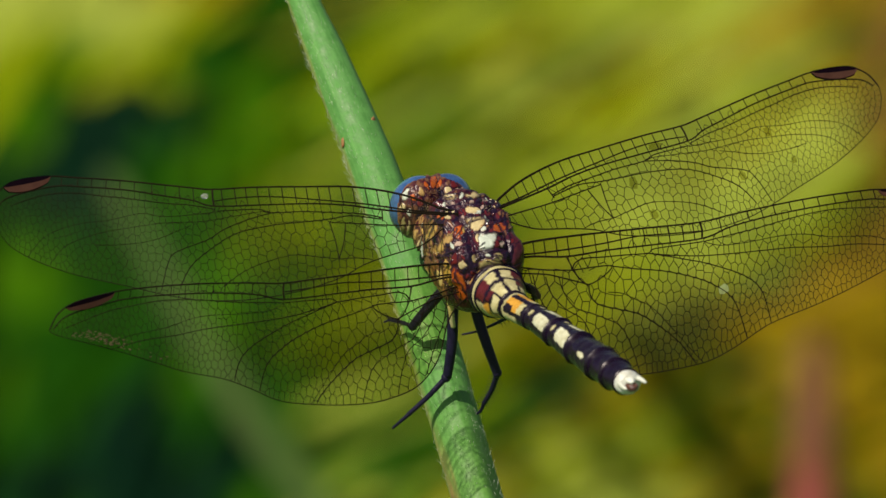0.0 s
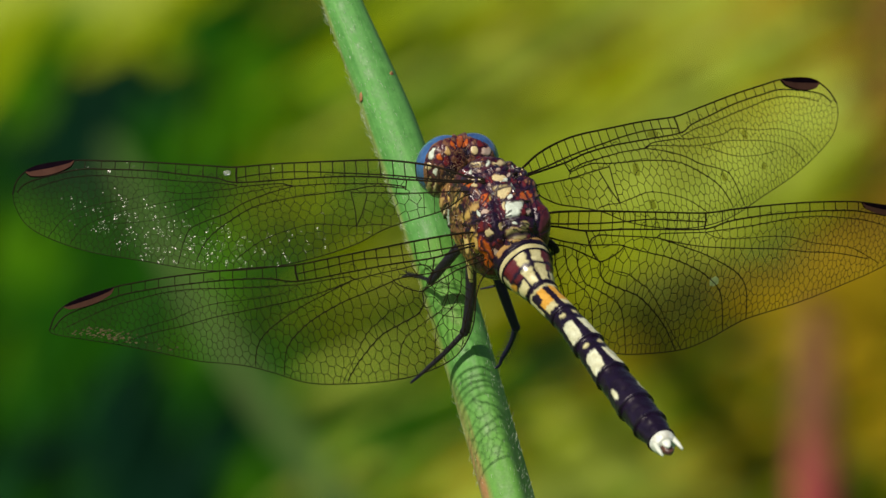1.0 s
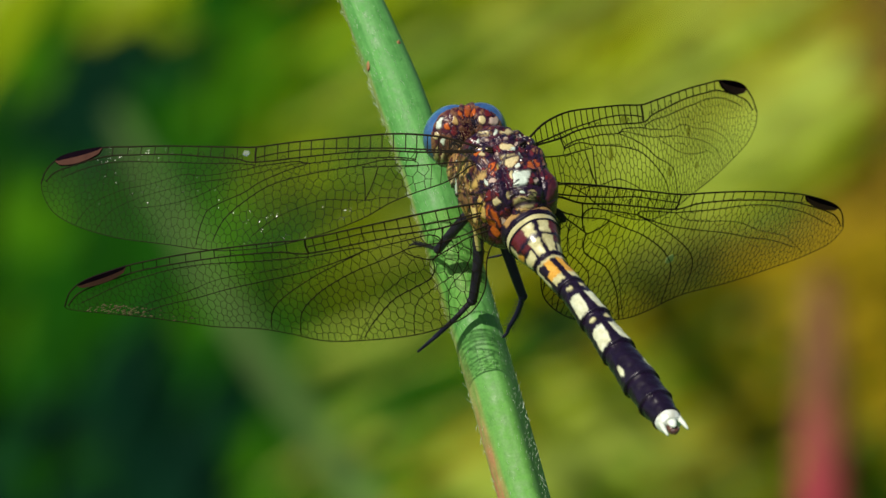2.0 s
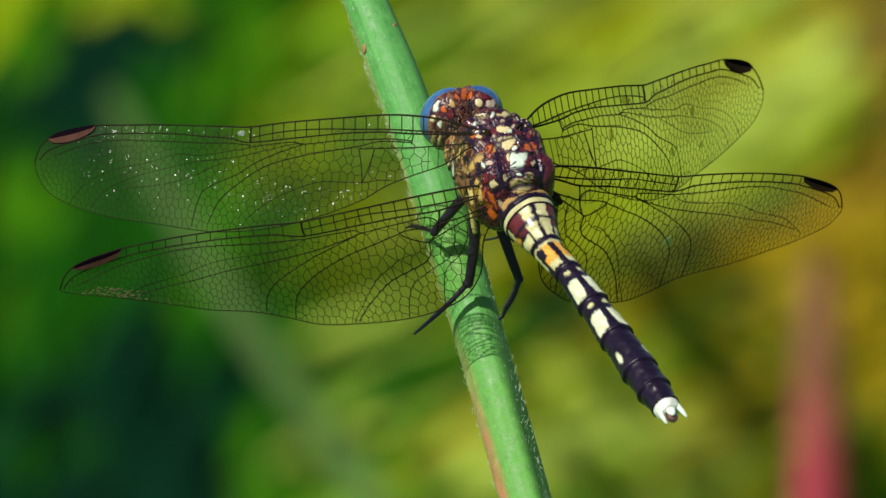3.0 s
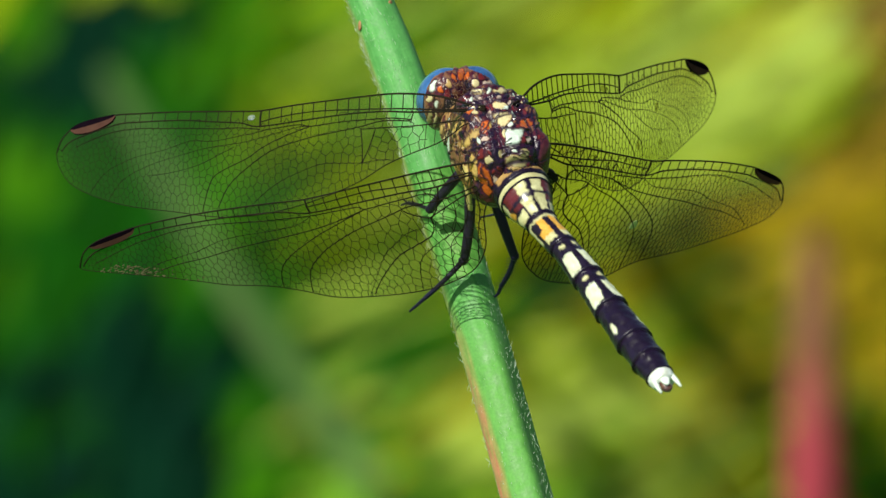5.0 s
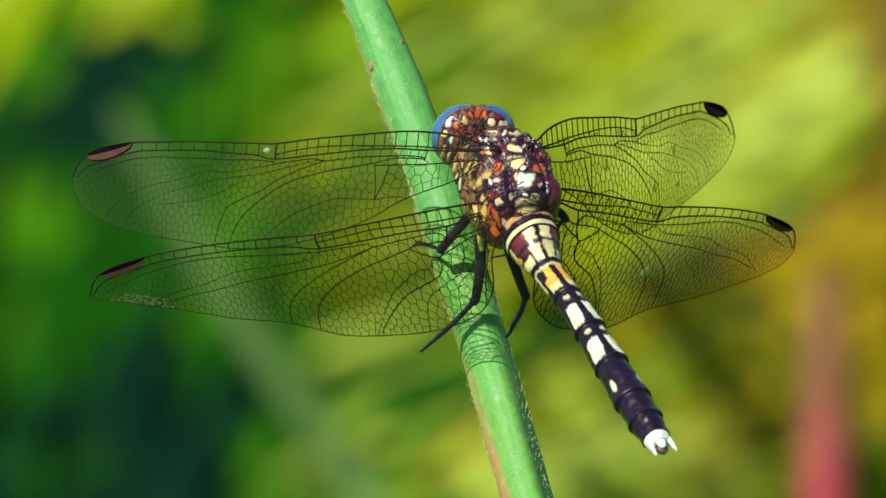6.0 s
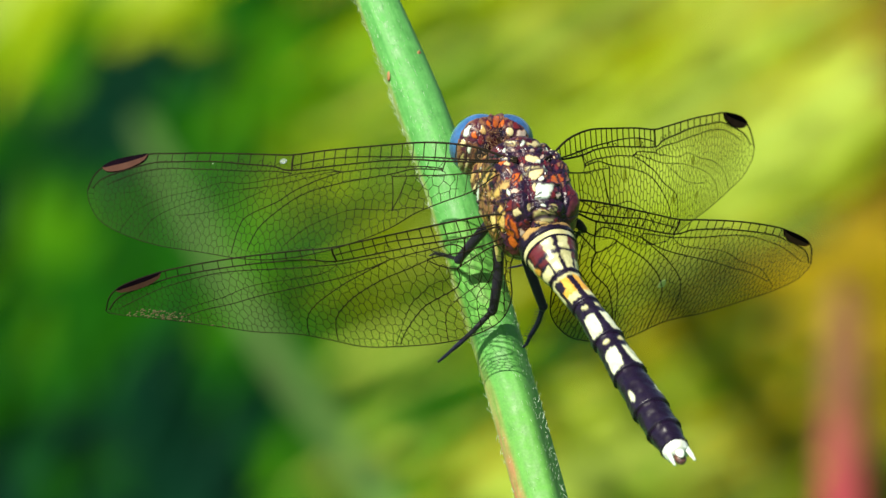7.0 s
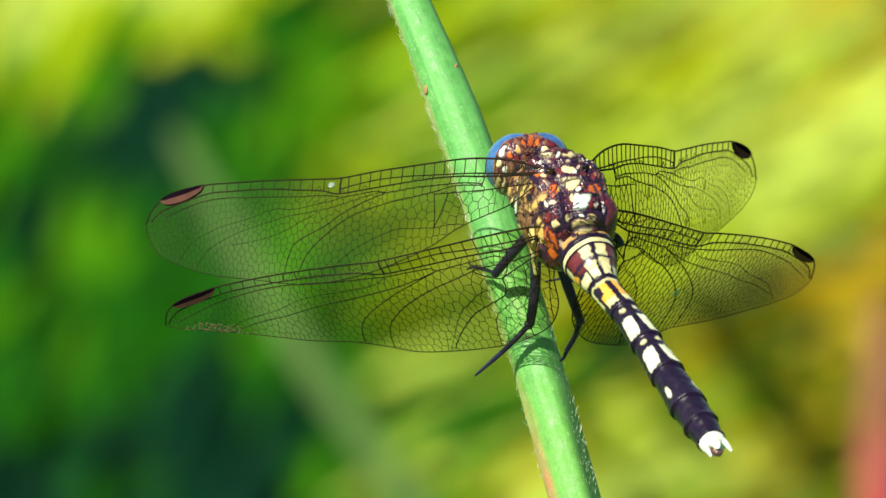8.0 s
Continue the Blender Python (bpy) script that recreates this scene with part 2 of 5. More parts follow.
def tube(points, radii, sides=10, cap=True, flat=1.0, hint=Vector((0, 0, 1))):
    """Verts and faces of a tube along points, with a radius at each."""
    verts, faces = [], []
    n = len(points)
    for i, p in enumerate(points):
        d = (points[min(i + 1, n - 1)] - points[max(i - 1, 0)]).normalized()
        a = d.cross(hint)
        if a.length < 1e-6:
            a = d.cross(Vector((0, 1, 0)))
        a.normalize()
        b = a.cross(d)
        for s in range(sides):
            q = 2 * math.pi * s / sides
            verts.append(p + (a * math.cos(q) + b * math.sin(q) * flat) * radii[i])
    for i in range(n - 1):
        for s in range(sides):
            s2 = (s + 1) % sides
            faces.append((i * sides + s, i * sides + s2, (i + 1) * sides + s2, (i + 1) * sides + s))
    if cap:
        faces.append(tuple(range(sides - 1, -1, -1)))
        faces.append(tuple((n - 1) * sides + s for s in range(sides)))
    return verts, faces


def ease(lo, hi, v):
    k = max(0.0, min(1.0, (v - lo) / (hi - lo)))
    return k * k * (3 - 2 * k)


def join(*pieces):
    verts, faces = [], []
    for v, f in pieces:
        o = len(verts)
        verts += list(v)
        faces += [tuple(i + o for i in q) for q in f]
    return verts, faces


def ball(centre, axes, half, rough=0.0, freq=1.0, nu=28, nv=18, power=1.0):
    """Ellipsoid with its own axes (three vectors) and half sizes, roughened by noise."""
    verts, faces = [], []
    for i in range(nv + 1):
        th = math.pi * i / nv
        for j in range(nu):
            ph = 2 * math.pi * j / nu
            d = Vector((math.sin(th) * math.cos(ph), math.sin(th) * math.sin(ph), math.cos(th)))
            k = 1 + rough * noise.noise(d * freq + Vector(centre) * 5000)
            d = Vector([math.copysign(abs(c) ** power, c) for c in d])
            verts.append(Vector(centre) + (axes[0] * d.x * half[0] + axes[1] * d.y * half[1] + axes[2] * d.z * half[2]) * k)
    for i in range(nv):
        for j in range(nu):
            j2 = (j + 1) % nu
            faces.append((i * nu + j, (i + 1) * nu + j, (i + 1) * nu + j2, i * nu + j2))
    return verts, faces


# ---------------------------------------------------------------- the insect's axes
# columns: forward, left, dorsal, in the perch's space (right, up, towards the lens)
BODY = Matrix(((-0.362, -0.911, 0.196), (0.623, -0.080, 0.778), (-0.693, 0.404, 0.597)))
FWD, LEFT, DORSAL = BODY.col[0].copy(), BODY.col[1].copy(), BODY.col[2].copy()
AXES = (FWD, LEFT, DORSAL)


def B(x, y, z):
    """Body units (forward, left, dorsal from the back patch) to the perch's space in metres."""
    return (FWD * x + LEFT * y + DORSAL * z) * UNIT


dragonfly = tagged(new("dragonfly"), "yellow and black banded dragonfly perched on a green stem", "dragonfly")
dragonfly.matrix_world = PERCH_POSE


# ---------------------------------------------------------------- wings
FORE = dict(
    front=[(-16, 8), (14, 20), (28, 29), (68, 52), (116, 71), (171, 86), (249, 98), (341, 111), (414, 118), (462, 130), (574, 160), (649, 177), (698, 187), (766, 187), (800, 168), (814, 137)],
    rear=[(814, 137), (812, 112), (796, 80), (750, 46), (684, 10), (597, -28), (540, -54), (480, -76), (400, -92), (310, -94), (230, -84), (176, -66), (126, -57), (75, -50), (46, -38), (20, -22), (-14, -18)],
    nodus=(414, 118), bridge=(418, 87), stigma=(698, 785), mesh=23.0, squeeze=1.32, root=6, root_end=100,
    bare=[[(-20, -2), (40, 11), (120, 31), (125, 9), (107, -1), (31, -10), (-20, -14)], [(193, 13), (221, 22), (221, -50), (206, -22)]],
    sub=[(-16, 4), (38, 16), (75, 26), (105, 35), (143, 47), (195, 61), (239, 72), (284, 83), (334, 92), (383, 96), (416, 96)],
    radius=[(-16, 0), (40, 13), (121, 32), (178, 50), (244, 64), (328, 75), (418, 87), (454, 104), (508, 122), (569, 142), (645, 160), (698, 169), (780, 161), (806, 142)],
    veins=[[(125, 16), (160, 29), (211, 40), (262, 50), (319, 57), (344, 68), (414, 76)],
           [(319, 57), (370, 50), (414, 39), (445, 26), (506, 14), (524, -4), (536, -29), (543, -46)],
           [(126, 13), (179, 28), (219, 28), (267, 30), (322, 33), (390, 29), (440, 10), (484, -15), (510, -48)],
           [(418, 80), (458, 95), (503, 106), (565, 125), (612, 138), (658, 151), (717, 156), (780, 146)],
           [(221, 22), (219, -17), (221, -51)], [(193, 13), (206, -22), (220, -47)],
           [(-14, -15), (31, -11), (107, -2), (179, 13), (221, 22)], [(120, 32), (125, 9)]],
    fine=[[(414, 74), (506, 80), (552, 94), (609, 92), (669, 95), (726, 85), (764, 56)], [(319, 57), (335, 62), (402, 61), (450, 61), (516, 70), (574, 72), (634, 72), (694, 62), (730, 34)],
          [(469, 57), (537, 43), (596, 45), (645, 54)], [(220, -49), (256, -39), (301, -28), (356, -33), (396, -43), (436, -62)], [(166, -58), (190, -52), (220, -49)]])
HIND = dict(
    front=[(-16, 6), (15, 24), (52, 31), (121, 37), (190, 41), (260, 45), (340, 50), (398, 61), (455, 71), (513, 80), (570, 87), (629, 92), (664, 93), (735, 88), (770, 74), (790, 48)],
    rear=[(790, 48), (789, 36), (768, 8), (712, -27), (658, -54), (603, -80), (548, -103), (468, -131), (436, -147), (383, -179), (327, -201), (222, -215), (160, -208), (105, -185), (65, -140), (42, -90), (24, -52), (-14, -34)],
    nodus=(340, 50), bridge=(342, 20), stigma=(661, 754), mesh=25.5, squeeze=1.5, root=0, root_end=0,
    bare=[[(-20, -1), (39, 2), (98, 0), (108, -22), (58, -21), (24, -16), (-20, -13)], [(108, -25), (178, -22), (135, -51)]],
    sub=[(-16, 3), (21, 7), (55, 9), (113, 14), (170, 21), (227, 30), (285, 32), (341, 34)],
    radius=[(-16, 0), (39, 3), (98, 0), (172, 8), (242, 13), (342, 21), (390, 38), (435, 49), (493, 60), (574, 71), (632, 76), (664, 76), (750, 68), (783, 48)],
    veins=[[(108, -22), (113, -12), (129, -5), (162, -4), (208, -2), (243, -1), (254, 6), (289, 10), (342, 15)],
           [(344, 15), (393, 25), (439, 34), (484, 45), (540, 57), (586, 62), (633, 62), (682, 60), (760, 46)],
           [(243, -1), (290, -7), (337, -10), (384, -9), (443, -6), (502, -3), (561, -4), (621, -2), (690, -8)],
           [(243, -1), (278, -8), (314, -16), (351, -25), (414, -49), (444, -78), (458, -132)],
           [(-14, -14), (24, -17), (58, -22), (108, -25)], [(108, -25), (178, -21), (135, -52), (108, -25)],
           [(178, -21), (222, -28), (270, -34), (318, -46), (357, -62), (393, -92), (414, -158)],
           [(135, -52), (137, -71), (151, -88), (186, -98), (224, -109), (265, -137), (296, -166), (320, -200)],
           [(98, 0), (108, -22)], [(10, -26), (59, -30), (83, -36), (113, -45), (135, -52)]],
    fine=[[(169, -67), (193, -70), (219, -83), (245, -97), (276, -131), (301, -161), (332, -198)], [(344, 15), (376, 7), (429, 11), (475, 18), (522, 20), (571, 13), (619, 12), (655, 9), (715, -14)],
          [(83, -37), (89, -62), (108, -91), (140, -104), (172, -118), (191, -132), (207, -167), (219, -212)], [(59, -34), (67, -64), (91, -93), (126, -121), (150, -204)],
          [(36, -30), (46, -70), (72, -120), (96, -178)]])

HIND_WORN = dict(HIND, rear=[(790, 48), (780, 38), (726, 14), (663, -14), (594, -48), (546, -72), (475, -98), (423, -126), (370, -158), (300, -178), (220, -192),
                             (160, -192), (105, -178), (65, -138), (42, -80), (18, -50), (-14, -36)])


def densify(pts, step):
    out = []
    for a, b in zip(pts, pts[1:]):
        n = max(1, int((b - a).length / step))
        out += [a.lerp(b, i / n) for i in range(n)]
    return out + [pts[-1]]


def inside(p, poly):
    r = False
    x, y = p[0], p[1]
    for (x1, y1), (x2, y2) in zip(poly, poly[1:] + poly[:1]):
        if (y1 > y) != (y2 > y) and x < (x2 - x1) * (y - y1) / (y2 - y1) + x1:
            r = not r
    return r


def height_on(curve, x):
    """y of a curve, running outwards, at x."""
    for a, b in zip(curve, curve[1:]):
        if a.x <= x <= b.x:
            return a.y + (b.y - a.y) * (x - a.x) / max(b.x - a.x, 1e-6)
    return curve[-1].y if x > curve[-1].x else curve[0].y


def voronoi_edges(seeds):
    """Middles of the cells, and the edges between them: (point, point, cell, cell)."""
    pts = np.array(seeds)
    found = {}
    middles = []
    for i, p in enumerate(pts):
        d = ((pts - p) ** 2).sum(1)
        order = np.argsort(d)[1:26]
        poly = [(p[0] - 90, p[1] - 90, -1), (p[0] + 90, p[1] - 90, -1), (p[0] + 90, p[1] + 90, -1), (p[0] - 90, p[1] + 90, -1)]
        reach = 1e9
        for j in order:
            if d[j] > reach:
                break
            q = pts[j]
            nx, ny = q - p
            c = (q @ q - p @ p) / 2
            cut = []
            k = len(poly)
            side = [nx * a[0] + ny * a[1] - c for a in poly]
            for m in range(k):
                a, b, sa, sb = poly[m], poly[(m + 1) % k], side[m], side[(m + 1) % k]
                if sa <= 0:
                    cut.append(a)
                if (sa <= 0) != (sb <= 0):
                    t = sa / (sa - sb)
                    x = (a[0] + (b[0] - a[0]) * t, a[1] + (b[1] - a[1]) * t)
                    cut.append((*x, j) if sa <= 0 else (*x, a[2]))
            poly = cut or poly
            reach = 4 * max((a[0] - p[0]) ** 2 + (a[1] - p[1]) ** 2 for a in poly)
        for a, b in zip(poly, poly[1:] + poly[:1]):
            if a[2] > i:
                found[(i, a[2])] = (Vector(a[:2]), Vector(b[:2]))
        middles.append((sum(a[0] for a in poly) / len(poly), sum(a[1] for a in poly) / len(poly)))
    return middles, [(a, b, i, j) for (i, j), (a, b) in found.items()]


def venation(plan, rng):
    """All veins of a wing in plan units: lists of (points, radius)."""
    front = densify(spline([(*p, 0) for p in plan["front"]], 6), 8)
    rear = densify(spline([(*p, 0) for p in plan["rear"]], 6), 8)
    outline = [(p.x, p.y) for p in front + rear[1:-1]]
    sub = spline([(*p, 0) for p in plan["sub"]], 6)
    radius = spline([(*p, 0) for p in plan["radius"]], 6)
    long_veins = [spline([(*p, 0) for p in v], 6) for v in plan["veins"] + plan["fine"]]
    span = front[-1].x

    def cell(p):
        return max(9.0, plan["mesh"] - (plan["mesh"] - 10.0) * (max(p[0], 0.0) / span) ** 0.8 - 3.0 * max(0.0, -p[1] / 200))

    seeds = []
    squeeze = plan["squeeze"]

    def add(p, gap):
        if all(squeeze ** 2 * (p[0] - s[0]) ** 2 + (p[1] - s[1]) ** 2 > gap * gap for s in seeds):
            seeds.append((p[0], p[1]))

    for curve in [radius] + long_veins:
        walked = 0.0
        want = 0.0
        for a, b in zip(curve, curve[1:]):
            d = (b - a).to_2d()
            if d.length < 1e-6:
                continue
            walked += d.length
            if walked < want:
                continue
            size = cell(b)
            want = walked + size * 0.8
            nrm = Vector((-d.y, d.x)).normalized() * size * 0.5
            for sgn in (1, -1):
                add((b.x + nrm.x * sgn, b.y + nrm.y * sgn), size * 0.62)
    for a, b in zip(rear, rear[1:]):
        d = (b - a).to_2d()
        if d.length > 1e-6:
            nrm = Vector((d.y, -d.x)).normalized() * cell(a) * 0.5
            add((a.x + nrm.x, a.y + nrm.y), cell(a) * 0.8)
    fixed = len(seeds)
    xs = [p[0] for p in outline]
    ys = [p[1] for p in outline]
    for _ in range(12000):
        p = (rng.uniform(min(xs), max(xs)), rng.uniform(min(ys), max(ys)))
        if inside(p, outline):
            add(p, cell(p) * 0.86)
    strands = []
    for turn in range(4):
        middles, edges = voronoi_edges([(s[0] * squeeze, s[1]) for s in seeds])
        if turn < 3:
            for i in range(fixed, len(seeds)):
                m = (middles[i][0] / squeeze, middles[i][1])
                if abs(m[0] - seeds[i][0]) + abs(m[1] - seeds[i][1]) < 25 and inside(m, outline):
                    seeds[i] = m
    for a, b, i, j in edges:
        a, b = Vector((a.x / squeeze, a.y)), Vector((b.x / squeeze, b.y))
        over = [s[1] > height_on(radius, s[0]) for s in (seeds[i], seeds[j])]
        m = (a + b) / 2
        if all(over) or any(inside(m, b) for b in plan["bare"]) or (m.x < plan["root_end"] and m.y < height_on(long_veins[plan["root"]], m.x)):
            continue
        ia, ib = inside(a, outline), inside(b, outline)
        if not (ia or ib):
            continue
        if ia != ib:
            lo, hi = (a, b) if ia else (b, a)
            for _ in range(12):
                mid = (lo + hi) / 2
                lo, hi = (mid, hi) if inside(mid, outline) else (lo, mid)
            a, b = (a, lo) if ia else (lo, b)
        strands.append(([a, b], 0.38 + 0.38 * max(0.0, 1 - a.x / span) ** 1.2))
    strands.append((front, 1.55))
    strands.append((rear, 0.95))
    strands.append((sub, 1.2))
    strands.append((radius, 1.4))
    for k, v in enumerate(long_veins):
        keep = []
        for p in densify(v, 6):
            if inside(p, outline):
                keep.append(p)
            elif keep:
                break
        if len(keep) > 1:
            strands.append((keep, 0.66 if k >= len(plan["veins"]) else 1.0))
    # cross-veins of the leading strip
    x = 40.0
    while x < plan["nodus"][0] - 8:
        top = Vector((x, height_on(front, x)))
        mid = Vector((x + 2, height_on(sub, x + 2)))
        low = Vector((x + 3, height_on(radius, x + 3)))
        strands.append(([top, mid], 1.05))
        if (mid - low).length > 3:
            strands.append(([mid, low], 0.9))
        x += rng.uniform(19, 25)
    # long rungs across the root of the wing
    upper, lower = long_veins[plan["root"]], rear[::-1]
    x = 34.0
    while x < plan["root_end"]:
        strands.append(([Vector((x, height_on(upper, x))), Vector((x + 5, height_on(lower, x + 5)))], 0.7))
        x += rng.uniform(16, 22)
    n0, n1 = Vector(plan["nodus"]), Vector(plan["bridge"])
    strands.append(([n0, Vector((n0.x + 3, (n0.y + n1.y) / 2)), n1], 1.9))
    x = n0.x + 34
    while x < plan["stigma"][0] - 4:
        strands.append(([Vector((x, height_on(front, x))), Vector((x + 4, height_on(radius, x + 4)))], 0.9))
        x += rng.uniform(22, 30)
    return strands, front, rear, radius


def relief(x, y, lead, twist):
    """Pleats along the leading edge, a gentle camber and the twist of the outer wing, in plan units."""
    depth = lead - y
    pleat = 3.0 * math.exp(-((depth - 28) / 14.0) ** 2) * -1
    pleat *= min(1.0, max(0.0, (800.0 - x) / 160.0))
    return pleat + 8.0 * math.sin(min(1.0, max(0.0, depth / 220.0)) * math.pi) + twist * (max(x, 0.0) / 800) ** 2 * depth


def build_wing(plan, side, seed, label, stout):
    rng = random.Random(seed)
    strands, front, rear, radius = venation(plan, rng)

    def lift(p):
        return Vector((p[0], p[1], -side * relief(p[0], p[1], height_on(front, p[0]), -0.33 if plan is FORE else -0.12))) * UNIT

    wing = tagged(new("wing"), label)
    wing.parent = dragonfly
    pieces = []
    for pts, r in strands:
        r *= stout if r < 0.92 else 0.7 + 0.3 * stout
        pieces.append(tube([lift(p) for p in pts], [r * UNIT * (1.5 - min(1.0, max(0.0, p[0]) / 260) * 0.5 - (0.28 if r < 1.3 else 0.08) * max(0.0, p[0] - 360) / 440) if len(pts) > 3 else r * UNIT for p in pts], sides=4 if len(pts) < 4 else 5, cap=False, hint=Vector((0.1, 0.05, 1))))
    tagged(mesh_object("venation", *join(*pieces), M_VEIN, wing, label="fine black network of veins"), kind="stuff")
    nx, ny = 56, 18
    fr = [front[round(i * (len(front) - 1) / nx)] for i in range(nx + 1)]
    rr = list(reversed(rear))
    rr = [rr[round(i * (len(rr) - 1) / nx)] for i in range(nx + 1)]
    verts = [lift(a.lerp(b, j / ny)) for a, b in zip(fr, rr) for j in range(ny + 1)]
    faces = [(i * (ny + 1) + j, (i + 1) * (ny + 1) + j, (i + 1) * (ny + 1) + j + 1, i * (ny + 1) + j + 1) for i in range(nx) for j in range(ny)]
    film = mesh_object("membrane", verts, faces, M_FILM if plan is FORE else M_AMBER, wing, label="clear glossy membrane")
    film.visible_shadow = False
    # the coloured cell near the tip
    x0, x1 = plan["stigma"]
    n = 14
    verts, faces, slots = [], [], []
    for i in range(n + 1):
        x = x0 + (x1 - x0) * i / n
        top, low = height_on(front, x) + 1.0, height_on(radius, x) - 0.5
        low = top + (low - top) * 0.95 * (0.22 + 0.78 * max(0.0, math.sin(math.pi * i / n)) ** 0.45)
        for k, t in enumerate((0, 0.46, 1.0)):
            p = lift((x, top + (low - top) * t))
            for z in (2.4, -2.4):
                verts.append(p + Vector((0, 0, z * UNIT)))
    for i in range(n):
        a, b = i * 6, (i + 1) * 6
        for k in range(2):
            for z in (0, 1):
                f = (a + 2 * k + z, b + 2 * k + z, b + 2 * k + 2 + z, a + 2 * k + 2 + z)
                faces.append(f if z else f[::-1])
                slots.append(1 - k)
        faces.append((a, a + 1, b + 1, b))
        slots.append(1)
        faces.append((a + 5, a + 4, b + 4, b + 5))
        slots.append(1)
    faces += [(0, 2, 3, 1), (2, 4, 5, 3), (n * 6 + 1, n * 6 + 3, n * 6 + 2, n * 6), (n * 6 + 3, n * 6 + 5, n * 6 + 4, n * 6 + 2)]
    slots += [1, 1, 1, 1]
    mesh_object("stigma", verts, faces, [M_SPOT, M_SPOT_EDGE], wing, slots, smooth=False, label="reddish brown cell edged with black")
    return wing


def wing_turn(side, droop, sweep, pitch):
    """Turn of a wing in the perch's space; side 1 left, -1 right; degrees."""
    d, s, p = radians(droop), radians(sweep), radians(pitch)
    span = Vector((math.sin(s) * math.cos(d), math.cos(s) * math.cos(d), -math.sin(d)))
    f0 = Vector((math.cos(s), -math.sin(s), 0))
    f = f0 * math.cos(p) + f0.cross(span) * math.sin(p)
    span, f = Vector((span.x, span.y * side, span.z)), Vector((f.x, f.y * side, f.z))
    span, f = BODY @ span, BODY @ f
    return Matrix((span, f, span.cross(f))).transposed().to_4x4()


# beats of the wings: seconds, droop, sweep, pitch
BEAT = {
    "fore_left": [(0, 6.8, 2.6, 27.6), (0.3, 6.7, 2.9, 27.6), (0.4, 16.6, 14.2, 17.6), (0.5, 20.1, 16.4, 18.2), (1, 18.2, 15.3, 18.1), (1.1, 18.2, 15.3, 18.1),
           (1.2, 28.7, 25.4, 18.7), (1.5, 28.0, 24.5, 18.3), (3, 26.3, 22.8, 20.4), (3.1, 35.4, 30.3, 22.6), (3.5, 34.4, 28.9, 23.7), (4, 33.7, 28.1, 23.0),
           (4.5, 33.8, 28.1, 22.7), (6, 31.9, 31.2, 23.0), (6.5, 31.4, 30.8, 22.9), (7, 31.5, 30.4, 22.4), (7.1, 38.9, 36.3, 23.4), (7.5, 37.6, 34.1, 25.5),
           (8, 37.0, 33.7, 23.6)],
    "fore_right": [(0, -3.6, 1.5, 19.0), (0.3, -5.1, 0.5, 18.4), (0.4, 8.6, 8.1, 26.5), (0.5, 14.7, 12.0, 31.8), (1, 12.5, 11.1, 29.7), (1.1, 12.5, 11.1, 29.7),
           (1.2, 27.5, 21.7, 46.1), (1.5, 27.1, 22.1, 45.8), (3, 25.3, 21.1, 44.9), (3.1, 34.6, 27.2, 50.8), (3.5, 33.0, 26.4, 51.0), (4, 32.4, 26.1, 50.9),
           (4.5, 32.4, 26.0, 50.7), (6, 31.7, 25.2, 51.1), (6.5, 31.4, 25.0, 51.1), (7, 31.6, 25.1, 51.5), (7.1, 38.7, 31.8, 56.9), (7.5, 37.4, 29.4, 55.7),
           (8, 36.7, 28.7, 55.4)],
    "hind_left": [(0, 5.1, -3.0, 59.2), (0.3, 3.8, -1.2, 58.5), (0.4, 14.9, 3.8, 50.5), (0.5, 20.3, 9.3, 52.2), (1, 20.4, 9.0, 50.7), (1.1, 20.4, 9.0, 50.7),
           (1.2, 32.0, 23.0, 79.6), (1.5, 30.5, 21.7, 81.0), (3, 28.5, 18.7, 79.2), (3.1, 36.9, 29.0, 87.0), (3.5, 36.9, 29.4, 86.8), (4, 36.4, 28.4, 86.8),
           (4.5, 36.9, 29.3, 87.1), (6, 35.7, 32.5, 84.8), (6.5, 35.5, 32.0, 84.3), (7, 35.6, 31.2, 85.7), (7.1, 39.0, 36.0, 93.2), (7.5, 39.8, 38.1, 94.6),
           (8, 39.5, 37.8, 95.3)],
    "hind_right": [(0, -9.9, -15.3, 48.5), (0.3, -9.4, -14.4, 48.8), (0.4, 7.5, -2.9, 62.0), (0.5, 11.5, -0.0, 61.4), (1, 10.4, -0.7, 60.8), (1.1, 10.4, -0.7, 60.8),
           (1.2, 23.7, 11.5, 79.1), (1.5, 24.0, 12.4, 78.7), (3, 23.5, 12.1, 77.5), (3.1, 30.7, 19.4, 82.2), (3.5, 30.8, 19.2, 82.8), (4, 30.6, 19.2, 82.2),
           (4.5, 30.4, 19.3, 82.2), (6, 30.6, 18.5, 80.1), (6.5, 30.5, 18.3, 80.1), (7, 31.1, 18.4, 80.6), (7.1, 35.2, 23.8, 88.6), (7.5, 35.2, 24.2, 90.5),
           (8, 35.0, 24.1, 90.3)],
}
# name: side, plan, hinge
WINGS = {
    "fore_left": (1, FORE, (847.4, 185.6, -16)), "fore_right": (-1, FORE, (919.8, 179.7, -47)),
    "hind_left": (1, HIND_WORN, (868.4, 290, 11)), "hind_right": (-1, HIND, (955.8, 260, -23)),
}
wings = {}
for key, (side, plan, hinge) in WINGS.items():
    kind = "fore wing" if plan is FORE else "hind wing"
    wings[key] = build_wing(plan, side, 5 if plan is FORE else 9, "clear " + kind + " with black veins and dark tip spot", 0.92 if side > 0 else 1.1)

